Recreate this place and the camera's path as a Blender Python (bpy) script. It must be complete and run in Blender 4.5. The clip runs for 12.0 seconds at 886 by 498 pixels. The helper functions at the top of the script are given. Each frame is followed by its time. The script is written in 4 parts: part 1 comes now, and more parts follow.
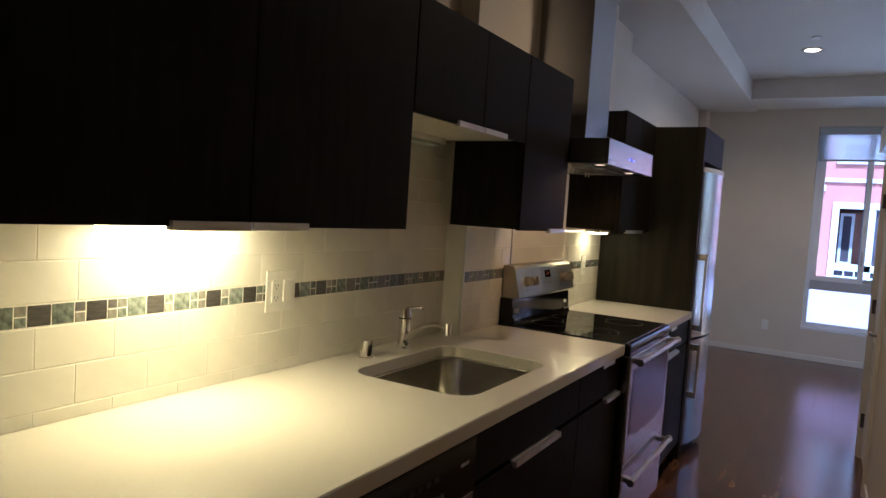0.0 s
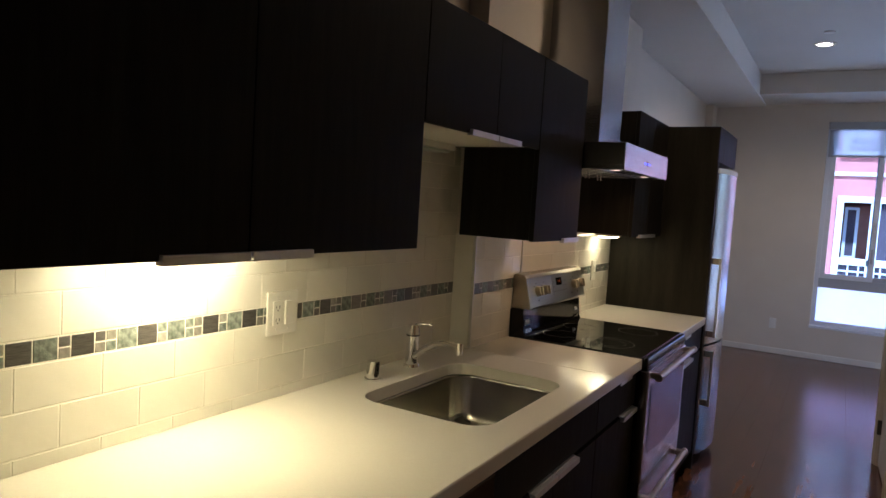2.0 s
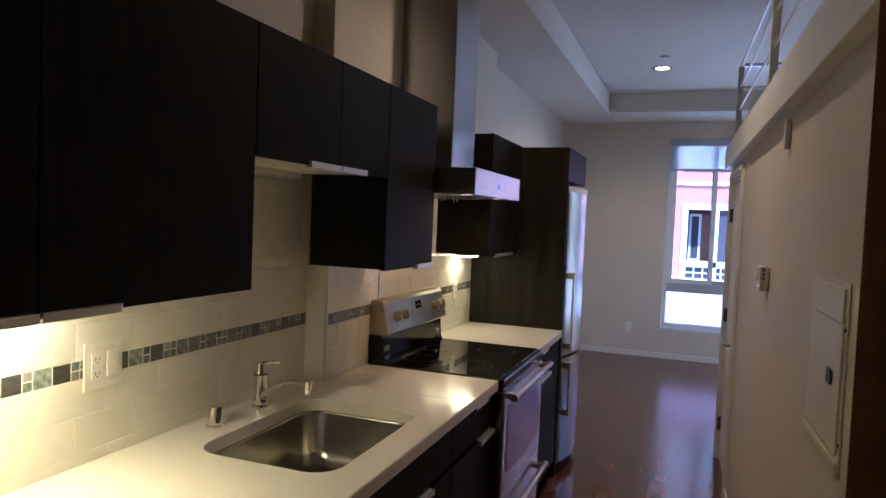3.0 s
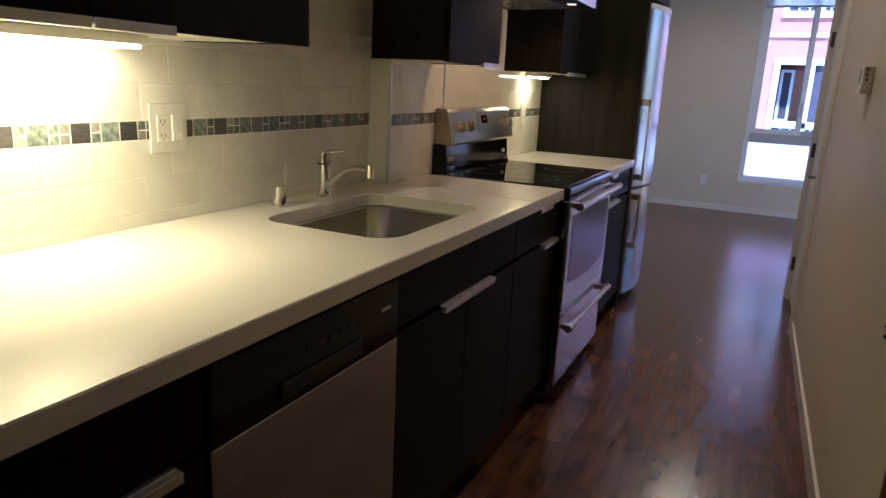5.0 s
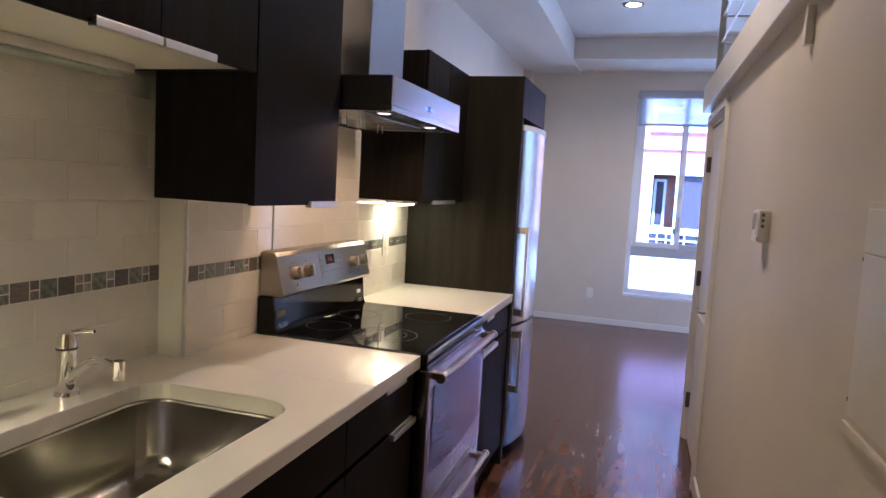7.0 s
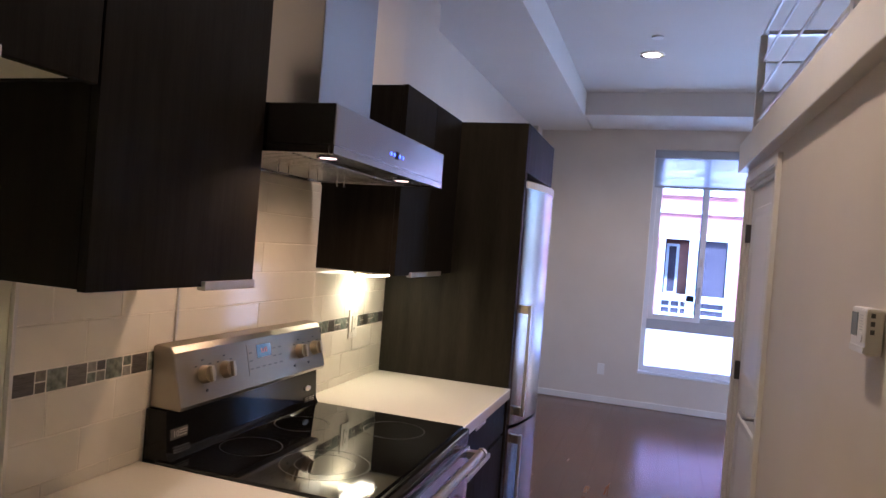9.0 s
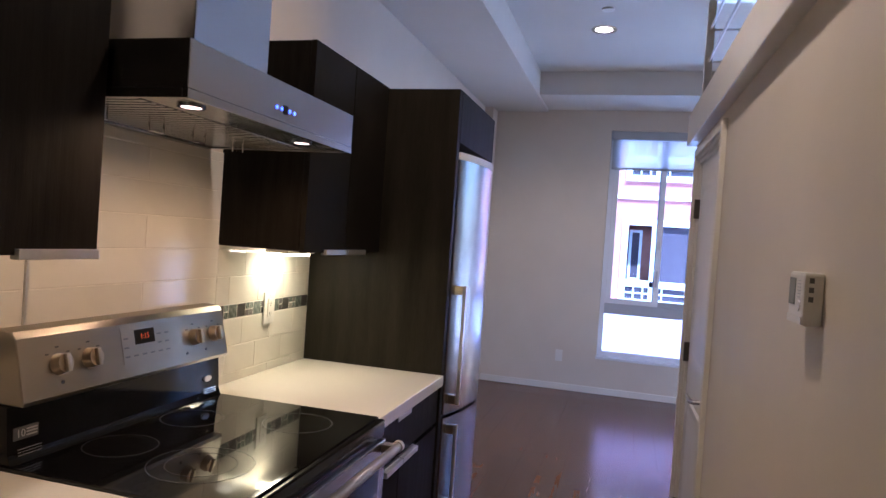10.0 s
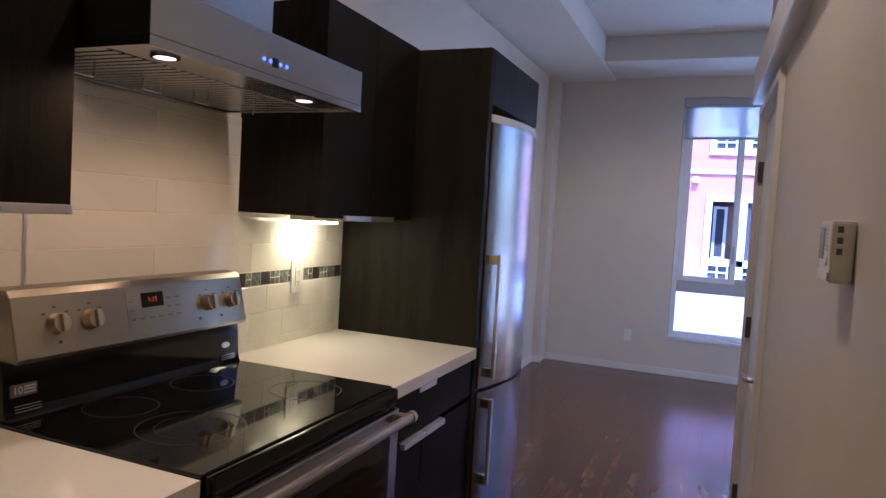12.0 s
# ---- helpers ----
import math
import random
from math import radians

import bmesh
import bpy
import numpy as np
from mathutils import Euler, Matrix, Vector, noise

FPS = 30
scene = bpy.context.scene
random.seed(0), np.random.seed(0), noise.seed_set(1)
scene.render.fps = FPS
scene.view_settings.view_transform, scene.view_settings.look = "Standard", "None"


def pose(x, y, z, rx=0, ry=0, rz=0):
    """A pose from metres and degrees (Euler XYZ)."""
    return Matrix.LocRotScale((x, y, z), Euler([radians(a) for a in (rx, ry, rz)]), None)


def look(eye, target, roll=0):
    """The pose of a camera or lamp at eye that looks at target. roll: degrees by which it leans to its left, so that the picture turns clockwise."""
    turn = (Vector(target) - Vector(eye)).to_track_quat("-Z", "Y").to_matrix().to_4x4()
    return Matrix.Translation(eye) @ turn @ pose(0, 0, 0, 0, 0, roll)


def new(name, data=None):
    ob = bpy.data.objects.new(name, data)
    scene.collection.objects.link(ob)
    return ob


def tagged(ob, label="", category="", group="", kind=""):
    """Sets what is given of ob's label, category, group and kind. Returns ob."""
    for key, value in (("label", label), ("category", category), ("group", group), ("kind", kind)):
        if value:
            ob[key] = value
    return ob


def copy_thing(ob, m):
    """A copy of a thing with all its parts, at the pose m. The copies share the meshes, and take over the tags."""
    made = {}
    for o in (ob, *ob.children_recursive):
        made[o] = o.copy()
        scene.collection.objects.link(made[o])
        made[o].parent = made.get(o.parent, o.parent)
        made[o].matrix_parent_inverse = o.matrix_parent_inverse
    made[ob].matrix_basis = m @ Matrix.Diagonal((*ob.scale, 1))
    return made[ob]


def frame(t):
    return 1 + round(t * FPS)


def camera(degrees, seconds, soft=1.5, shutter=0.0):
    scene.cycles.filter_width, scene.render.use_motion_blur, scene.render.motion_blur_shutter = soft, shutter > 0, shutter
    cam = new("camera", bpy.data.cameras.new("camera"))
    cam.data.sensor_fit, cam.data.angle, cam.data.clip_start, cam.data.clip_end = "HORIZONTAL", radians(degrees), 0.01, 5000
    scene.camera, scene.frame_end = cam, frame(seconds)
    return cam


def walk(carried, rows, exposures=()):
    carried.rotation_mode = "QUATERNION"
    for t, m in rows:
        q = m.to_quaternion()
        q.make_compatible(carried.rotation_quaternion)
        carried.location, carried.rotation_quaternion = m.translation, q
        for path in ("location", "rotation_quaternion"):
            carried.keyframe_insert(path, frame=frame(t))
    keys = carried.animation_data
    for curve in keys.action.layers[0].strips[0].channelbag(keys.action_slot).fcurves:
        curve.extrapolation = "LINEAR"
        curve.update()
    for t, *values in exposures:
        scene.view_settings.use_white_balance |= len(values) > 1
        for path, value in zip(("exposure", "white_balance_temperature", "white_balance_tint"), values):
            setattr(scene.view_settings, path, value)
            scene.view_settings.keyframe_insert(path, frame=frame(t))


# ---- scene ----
cam = camera(67.0, 12.0)
PATH = [
    (0, (1.386, -0.12, 1.433), (0.361, 1.593, 1.314), 3.7),
    (0.5, (1.355, -0.11, 1.397), (0.288, 1.57, 1.194), 4.4),
    (1, (1.34, -0.127, 1.403), (0.229, 1.524, 1.199), 4.9),
    (1.5, (1.338, -0.111, 1.439), (0.255, 1.562, 1.275), 5.8),
    (2, (1.283, -0.028, 1.496), (0.261, 1.686, 1.354), 3.5),
    (2.5, (1.303, 0.064, 1.563), (0.529, 1.906, 1.479), 0.9),
    (2.7, (1.34, 0.055, 1.572), (0.626, 1.921, 1.495), 1.4),
    (4.3, (1.346, 0.082, 1.359), (0.616, 1.91, 1.007), 4.3),
    (4.5, (1.367, 0.083, 1.317), (0.575, 1.874, 0.911), 2.0),
    (5, (1.353, 0.092, 1.305), (0.512, 1.841, 0.82), 2.7),
    (5.5, (1.375, 0.153, 1.322), (0.592, 1.926, 0.828), 3.9),
    (6, (1.323, 0.321, 1.392), (0.722, 2.205, 1.095), 6.3),
    (6.5, (1.321, 0.449, 1.464), (0.883, 2.392, 1.279), 4.7),
    (7, (1.295, 0.72, 1.444), (0.704, 2.621, 1.26), 3.2),
    (7.2, (1.293, 0.772, 1.47), (0.754, 2.693, 1.327), 3.3),
    (8.8, (1.166, 1.263, 1.478), (0.637, 3.191, 1.444), 4.9),
    (9, (1.194, 1.359, 1.491), (0.569, 3.258, 1.477), 4.5),
    (9.5, (1.278, 1.497, 1.485), (0.642, 3.392, 1.547), 4.2),
    (10, (1.295, 1.607, 1.446), (0.756, 3.533, 1.412), 3.9),
    (10.5, (1.297, 1.694, 1.415), (0.764, 3.617, 1.281), 6.7),
    (11, (1.357, 1.759, 1.396), (0.651, 3.627, 1.288), 7.7),
    (11.5, (1.417, 1.783, 1.399), (0.68, 3.64, 1.309), 5.7),
    (12, (1.443, 1.763, 1.402), (0.679, 3.609, 1.299), 3.3),
]
walk(cam, [(t, look(eye, target, roll)) for t, eye, target, roll in PATH],
     exposures=[(0.0, 1.66, 5660, 12), (0.5, 1.53, 5650, 12), (1.0, 1.53, 5630, 12), (2.0, 1.56, 5600, 14), (2.5, 1.77, 5500, 14), (4.5, 2.03, 5380, 14), (5.0, 1.97, 5380, 14), (5.5, 2.11, 5370, 14), (6.0, 2.36, 5270, 16), (6.5, 2.70, 5170, 18), (9.0, 2.38, 5330, 22), (9.5, 2.34, 5350, 22), (10.5, 2.24, 5150, 20), (12.0, 2.06, 5200, 21)])

# ---- light ----
world = bpy.data.worlds.new("sky")
scene.world = world
world.use_nodes = True
wn, wl = world.node_tree.nodes, world.node_tree.links
sky = wn.new("ShaderNodeTexSky")
sky.sky_type, sky.sun_disc = "NISHITA", False
sky.sun_elevation, sky.sun_rotation = radians(50), radians(200)
wl.new(sky.outputs[0], wn["Background"].inputs[0])
wn["Background"].inputs[1].default_value = 0.12


def lamp(name, kind, where, target, watts, colour, **more):
    data = bpy.data.lights.new(name, kind)
    data.energy, data.color = watts, colour
    for key, value in more.items():
        if key == "size":
            data.size = value
        elif key == "size_y":
            data.shape, data.size_y = "RECTANGLE", value
        elif key == "radius":
            data.shadow_soft_size = value
        elif key == "cone":
            data.spot_size, data.spot_blend = radians(value), 0.6
    ob = new(name, data)
    ob.matrix_world = look(where, target)
    return ob


sun_data = bpy.data.lights.new("sun", "SUN")
sun_data.energy, sun_data.angle, sun_data.color = 5.0, radians(3), (1.0, 0.98, 0.96)
new("sun", sun_data).matrix_world = look((0.9, -2.5, 4.0), (0, 0, 0))

WARM = (1.0, 0.80, 0.38)
DAY_LAMP = (1.0, 0.74, 0.47)
UNDER_A = lamp("under_cabinet_light_glow", "AREA", (0.03, 0.96, 1.3415), (0.015, 0.96, 0.9), 1.5, WARM, size=0.05, size_y=0.44)
UNDER_C = lamp("under_cabinet_light_glow", "AREA", (0.115, 3.78, 1.3415), (0.105, 3.78, 0.9), 0.20, WARM, size=0.05, size_y=0.14)
HOOD_A = lamp("hood_lamp_glow", "SPOT", (0.442, 2.745, 1.664), (0.40, 2.77, 0.9), 1.45, (1.0, 0.61, 0.29), radius=0.02, cone=164)
HOOD_B = lamp("hood_lamp_glow", "SPOT", (0.442, 3.205, 1.664), (0.40, 3.19, 0.9), 1.45, (1.0, 0.61, 0.29), radius=0.02, cone=164)
DOWN_Y = (6.55, 3.20)
for dy in DOWN_Y:
    lamp("downlight_glow", "SPOT", (1.0, dy, 3.005), (1.0, dy, 0), 16.5, DAY_LAMP, radius=0.06, cone=150)

# ---- materials ----


def material(name, colour, rough=0.5, metal=0.0, spec=0.5, vary=0.0, scale=8.0, stretch=(1, 1, 1), bump=0.0, fine=120.0, rand=0.0, coat=0.0, rough_vary=0.0, colour2=None):
    m = bpy.data.materials.new(name)
    m.use_nodes = True
    n, l = m.node_tree.nodes, m.node_tree.links
    b = n["Principled BSDF"]
    b.inputs["Base Color"].default_value = (*colour, 1)
    b.inputs["Roughness"].default_value = rough
    b.inputs["Metallic"].default_value = metal
    b.inputs["Specular IOR Level"].default_value = spec
    b.inputs["Coat Weight"].default_value = coat
    b.inputs["Coat Roughness"].default_value = 0.08
    tex = n.new("ShaderNodeTexCoord")
    mp = n.new("ShaderNodeMapping")
    mp.inputs["Scale"].default_value = stretch
    l.new(tex.outputs["Object"], mp.inputs["Vector"])
    a = n.new("ShaderNodeTexNoise")
    a.inputs["Scale"].default_value, a.inputs["Detail"].default_value = scale, 6
    f = n.new("ShaderNodeTexNoise")
    f.inputs["Scale"].default_value, f.inputs["Detail"].default_value = fine, 3
    l.new(mp.outputs[0], a.inputs["Vector"])
    l.new(mp.outputs[0], f.inputs["Vector"])
    if vary or rand or colour2:
        ramp = n.new("ShaderNodeValToRGB")
        dark = colour2 or tuple(c * (1 - vary) for c in colour)
        light = colour if colour2 else tuple(min(1, c * (1 + vary)) for c in colour)
        ramp.color_ramp.elements[0].position, ramp.color_ramp.elements[1].position = 0.3, 0.7
        ramp.color_ramp.elements[0].color, ramp.color_ramp.elements[1].color = (*dark, 1), (*light, 1)
        add = n.new("ShaderNodeMath")
        add.operation = "MULTIPLY_ADD"
        l.new(f.outputs[0], add.inputs[0])
        add.inputs[1].default_value = 0.35
        sub = n.new("ShaderNodeMath")
        sub.operation = "SUBTRACT"
        l.new(a.outputs[0], sub.inputs[0])
        sub.inputs[1].default_value = 0.175
        l.new(sub.outputs[0], add.inputs[2])
        l.new(add.outputs[0], ramp.inputs[0])
        out = ramp.outputs[0]
        if rand:
            info = n.new("ShaderNodeObjectInfo")
            hsv = n.new("ShaderNodeHueSaturation")
            mr = n.new("ShaderNodeMapRange")
            mr.inputs["To Min"].default_value, mr.inputs["To Max"].default_value = 1 - rand, 1 + rand
            l.new(info.outputs["Random"], mr.inputs["Value"])
            l.new(mr.outputs[0], hsv.inputs["Value"])
            l.new(out, hsv.inputs["Color"])
            out = hsv.outputs[0]
        l.new(out, b.inputs["Base Color"])
    if rough_vary:
        rr = n.new("ShaderNodeMapRange")
        rr.inputs["From Min"].default_value, rr.inputs["From Max"].default_value = 0.3, 0.7
        rr.inputs["To Min"].default_value, rr.inputs["To Max"].default_value = max(0.02, rough - rough_vary), rough + rough_vary
        l.new(a.outputs[0], rr.inputs["Value"])
        l.new(rr.outputs[0], b.inputs["Roughness"])
    if bump:
        bp = n.new("ShaderNodeBump")
        bp.inputs["Strength"].default_value, bp.inputs["Distance"].default_value = bump, 0.004
        l.new(f.outputs[0], bp.inputs["Height"])
        l.new(bp.outputs[0], b.inputs["Normal"])
    return m


def glowing(name, colour, strength):
    m = bpy.data.materials.new(name)
    m.use_nodes = True
    b = m.node_tree.nodes["Principled BSDF"]
    b.inputs["Base Color"].default_value = (*colour, 1)
    b.inputs["Emission Color"].default_value = (*colour, 1)
    b.inputs["Emission Strength"].default_value = strength
    return m


PAINT = material("wall_paint", (0.64, 0.57, 0.47), 0.48, vary=0.03, scale=3, bump=0.08, fine=260)
CEILING = material("ceiling_paint", (0.66, 0.63, 0.57), 0.75, vary=0.025, scale=2, bump=0.06, fine=220)
TRIM = material("trim_paint", (0.72, 0.69, 0.62), 0.38, vary=0.03, scale=6, bump=0.03)
DOORWHITE = material("white_door_paint", (0.74, 0.71, 0.65), 0.36, vary=0.03, scale=5, bump=0.05, fine=180)
ESPRESSO = material("espresso_wood", (0.0125, 0.0108, 0.0088), 0.50, spec=0.05, vary=0.3, scale=5, stretch=(9, 9, 0.7), bump=0.10, fine=34, rough_vary=0.06)
# paler, shinier espresso wood: light caught by the fridge panel is in its colour
ESPRESSO_LIT = material("espresso_laminate", (0.019, 0.0165, 0.012), 0.42, spec=0.12, vary=0.35, scale=3, stretch=(6, 6, 0.6), bump=0.06, fine=30, rough_vary=0.06)
CARCASS = material("cabinet_interior_melamine", (0.70, 0.67, 0.58), 0.45, vary=0.03)
PANELPAINT = material("panel_enamel", (0.69, 0.64, 0.56), 0.34, vary=0.02, scale=3, bump=0.03)
QUARTZ = material("white_quartz", (0.76, 0.73, 0.66), 0.13, vary=0.018, scale=160, fine=500)
TILE = material("glazed_white_tile", (0.76, 0.735, 0.66), 0.10, vary=0.03, scale=4, rand=0.04, bump=0.03, fine=22)
GROUT = material("grout", (0.80, 0.77, 0.69), 0.85, vary=0.08, scale=60, bump=0.2, fine=400)
STEEL = material("brushed_stainless", (0.46, 0.465, 0.48), 0.25, metal=1.0, vary=0.015, scale=3, stretch=(1, 1, 12), rough_vary=0.02)
STEEL_H = material("brushed_stainless_across", (0.40, 0.365, 0.31), 0.36, metal=1.0, vary=0.015, scale=3, stretch=(2, 1, 12))
SINKSTEEL = material("satin_sink_steel", (0.44, 0.42, 0.385), 0.20, metal=1.0, vary=0.06, scale=6, bump=0.03, fine=300, rough_vary=0.06)
FRIDGESTEEL = material("fridge_steel", (0.37, 0.38, 0.41), 0.22, metal=1.0, vary=0.04, scale=2, stretch=(40, 40, 1), bump=0.02, fine=20)
CHROME = material("chrome", (0.85, 0.84, 0.83), 0.05, metal=1.0)
ALUMINIUM = material("satin_aluminium", (0.68, 0.67, 0.65), 0.33, metal=0.85, vary=0.05, scale=20)
BRASS = material("warm_nickel", (0.60, 0.53, 0.42), 0.28, metal=1.0, vary=0.06, scale=20)
LEVERMETAL = material("satin_nickel", (0.36, 0.35, 0.34), 0.30, metal=1.0, vary=0.05, scale=20)
DARKMETAL = material("dark_bronze_metal", (0.11, 0.10, 0.09), 0.36, metal=0.9, vary=0.1, scale=20)
BLACKGLASS = material("black_ceramic_glass", (0.0045, 0.0045, 0.005), 0.045, spec=0.5, vary=0.1, rough_vary=0.02, scale=5)
BLACKENAMEL = material("black_enamel", (0.005, 0.005, 0.0055), 0.10, spec=0.3)
BLACKPLASTIC = material("black_plastic", (0.012, 0.012, 0.013), 0.3, vary=0.1)
BURNERLINE = material("burner_print", (0.035, 0.035, 0.035), 0.35)
GREYLABEL = material("pale_grey_print", (0.5, 0.5, 0.5), 0.5)
KEYPRINT = material("faint_key_print", (0.19, 0.175, 0.16), 0.5)
DARKPRINT = material("dark_print", (0.10, 0.10, 0.10), 0.5)
PLASTIC = material("white_plastic", (0.74, 0.72, 0.67), 0.35, vary=0.02)
LCD = material("lcd_glass", (0.20, 0.22, 0.21), 0.12)
WOODDOOR = material("orange_brown_wood_veneer", (0.26, 0.115, 0.035), 0.38, vary=0.3, scale=4, stretch=(10, 10, 0.6), bump=0.05, fine=40)
FLOORWOOD = material("walnut_floor_plank", (0.185, 0.082, 0.043), 0.20, spec=0.75, scale=1.4, stretch=(14, 1.0, 1), colour2=(0.062, 0.026, 0.014), rand=0.17, fine=6)


def scrape(m):
    """Long fine hand-scraped relief that runs along each plank and differs from plank to plank."""
    n, l = m.node_tree.nodes, m.node_tree.links
    b, mp = n["Principled BSDF"], n["Mapping"]
    info, mul = n.new("ShaderNodeObjectInfo"), n.new("ShaderNodeMath")
    mul.operation, mul.inputs[1].default_value = "MULTIPLY", 37.0
    comb = n.new("ShaderNodeCombineXYZ")
    l.new(info.outputs["Random"], mul.inputs[0])
    l.new(mul.outputs[0], comb.inputs["X"])
    l.new(mul.outputs[0], comb.inputs["Y"])
    l.new(comb.outputs[0], mp.inputs["Location"])
    n["Noise Texture"].inputs["Detail"].default_value = 2.5
    n["Color Ramp"].color_ramp.elements[0].position, n["Color Ramp"].color_ramp.elements[1].position = 0.2, 0.8
    tex, ridge, grain = n["Texture Coordinate"], n.new("ShaderNodeMapping"), n.new("ShaderNodeTexWave")
    ridge.inputs["Scale"].default_value = (1.0, 0.13, 1.0)
    l.new(tex.outputs["Object"], ridge.inputs["Vector"])
    l.new(comb.outputs[0], ridge.inputs["Location"])
    grain.wave_type, grain.bands_direction, grain.wave_profile = "BANDS", "X", "SIN"
    grain.inputs["Scale"].default_value, grain.inputs["Distortion"].default_value = 26.0, 7.0
    grain.inputs["Detail"].default_value, grain.inputs["Detail Scale"].default_value = 1.0, 1.2
    l.new(ridge.outputs[0], grain.inputs["Vector"])
    bp = n.new("ShaderNodeBump")
    bp.inputs["Strength"].default_value, bp.inputs["Distance"].default_value = 0.2, 0.0004
    knot, fade, stain = n.new("ShaderNodeTexNoise"), n.new("ShaderNodeMapRange"), n.new("ShaderNodeMix")
    knot.inputs["Scale"].default_value, knot.inputs["Detail"].default_value = 8.0, 4.0
    soft = n.new("ShaderNodeMapping")
    soft.inputs["Scale"].default_value = (1.0, 0.55, 1.0)
    l.new(tex.outputs["Object"], soft.inputs["Vector"])
    l.new(comb.outputs[0], soft.inputs["Location"])
    l.new(soft.outputs[0], knot.inputs["Vector"])
    fade.inputs["From Min"].default_value, fade.inputs["From Max"].default_value, fade.inputs["To Max"].default_value = 0.46, 0.68, 0.62
    l.new(knot.outputs[0], fade.inputs["Value"])
    stain.data_type = "RGBA"
    l.new(fade.outputs[0], stain.inputs["Factor"])
    l.new(n["Hue/Saturation/Value"].outputs[0], stain.inputs[6])
    stain.inputs[7].default_value = (0.018, 0.010, 0.008, 1)
    l.new(stain.outputs[2], b.inputs["Base Color"])
    l.new(grain.outputs["Fac"], bp.inputs["Height"])
    l.new(bp.outputs[0], b.inputs["Normal"])


scrape(FLOORWOOD)


def brush(m, amount):
    """Brushed across, so that the sheen spreads up and down."""
    n, l = m.node_tree.nodes, m.node_tree.links
    b, tan = n["Principled BSDF"], n.new("ShaderNodeTangent")
    tan.direction_type, tan.axis = "RADIAL", "Z"
    l.new(tan.outputs[0], b.inputs["Tangent"])
    b.inputs["Anisotropic"].default_value, b.inputs["Anisotropic Rotation"].default_value = amount, 0.25


brush(STEEL, 0.5)
brush(STEEL_H, 0.6)
SUBFLOOR = material("floor_joint", (0.012, 0.008, 0.006), 0.8)
GLASSGREEN = material("green_glass_mosaic", (0.21, 0.24, 0.215), 0.08, vary=0.4, scale=60, bump=0.5, fine=110, rand=0.25)
METALMOSAIC = material("dark_metal_mosaic", (0.17, 0.16, 0.155), 0.3, metal=0.6, vary=0.3, scale=40, rand=0.3, stretch=(1, 1, 12))
STONEMOSAIC = material("grey_stone_mosaic", (0.30, 0.29, 0.26), 0.25, vary=0.2, scale=50, rand=0.3)
PINK = material("pink_stucco", (0.60, 0.21, 0.19), 0.9, vary=0.06, scale=2, bump=0.3, fine=60)
WHITESTUCCO = material("white_stucco", (0.74, 0.75, 0.77), 0.85, vary=0.03, scale=2)
REDWOOD = material("red_brown_siding", (0.30, 0.12, 0.08), 0.7, vary=0.15, scale=4)
ASPHALT = material("courtyard_paving", (0.55, 0.55, 0.54), 0.9, vary=0.1, scale=2)
DARKROOM = material("dim_paint", (0.35, 0.31, 0.26), 0.7, vary=0.03)
WINGLASS = material("far_window_glass", (0.09, 0.07, 0.085), 0.05, spec=0.22)
VINYL = material("white_vinyl_frame", (0.72, 0.73, 0.76), 0.35, vary=0.02)
GREYVINYL = material("grey_aluminium_frame", (0.42, 0.43, 0.45), 0.4, vary=0.04)
GREENTAG = material("dark_green_plastic", (0.008, 0.07, 0.02), 0.25)
LAMP_WARM = glowing("lit_tube_lens", (1.0, 0.85, 0.5), 5)
LAMP_SPOT = glowing("lit_hood_lamp", (1.0, 0.66, 0.50), 0.9)
LAMP_DOWN = glowing("lit_downlight", (1.0, 0.85, 0.80), 4)
BLUE_LED = glowing("blue_led", (0.06, 0.10, 1.0), 1.1)
RED_LED = glowing("orange_clock_digits", (1.0, 0.16, 0.03), 0.008)
LENS_OFF = material("unlit_green_grey_lens", (0.42, 0.48, 0.43), 0.3, vary=0.03)


def clear_glass(name, rough, tint):
    m = bpy.data.materials.new(name)
    m.use_nodes = True
    b = m.node_tree.nodes["Principled BSDF"]
    b.inputs["Base Color"].default_value = (*tint, 1)
    b.inputs["Roughness"].default_value = rough
    b.inputs["Transmission Weight"].default_value = 1.0
    b.inputs["IOR"].default_value = 1.1 if rough < 0.1 else 1.4
    return m


GLASS = clear_glass("window_glass", 0.0, (0.46, 0.68, 1.0))
SIDEGLASS = clear_glass("side_window_glass", 0.0, (0.58, 0.66, 0.80))
FROSTED = clear_glass("frosted_glass", 0.55, (0.40, 0.56, 1.0))


def fabric():
    m = bpy.data.materials.new("sheer_blind_fabric")
    m.use_nodes = True
    n, l = m.node_tree.nodes, m.node_tree.links
    out = n["Material Output"]
    tr, tl, mix, noi = n.new("ShaderNodeBsdfTransparent"), n.new("ShaderNodeBsdfTranslucent"), n.new("ShaderNodeMixShader"), n.new("ShaderNodeTexNoise")
    tl.inputs[0].default_value = (0.75, 0.74, 0.76, 1)
    noi.inputs["Scale"].default_value = 300
    mr = n.new("ShaderNodeMapRange")
    mr.inputs["To Min"].default_value, mr.inputs["To Max"].default_value = 0.55, 0.8
    l.new(noi.outputs[0], mr.inputs["Value"])
    l.new(mr.outputs[0], mix.inputs[0])
    l.new(tr.outputs[0], mix.inputs[1])
    l.new(tl.outputs[0], mix.inputs[2])
    l.new(mix.outputs[0], out.inputs["Surface"])
    return m


BLIND = fabric()

# ---- building helpers ----


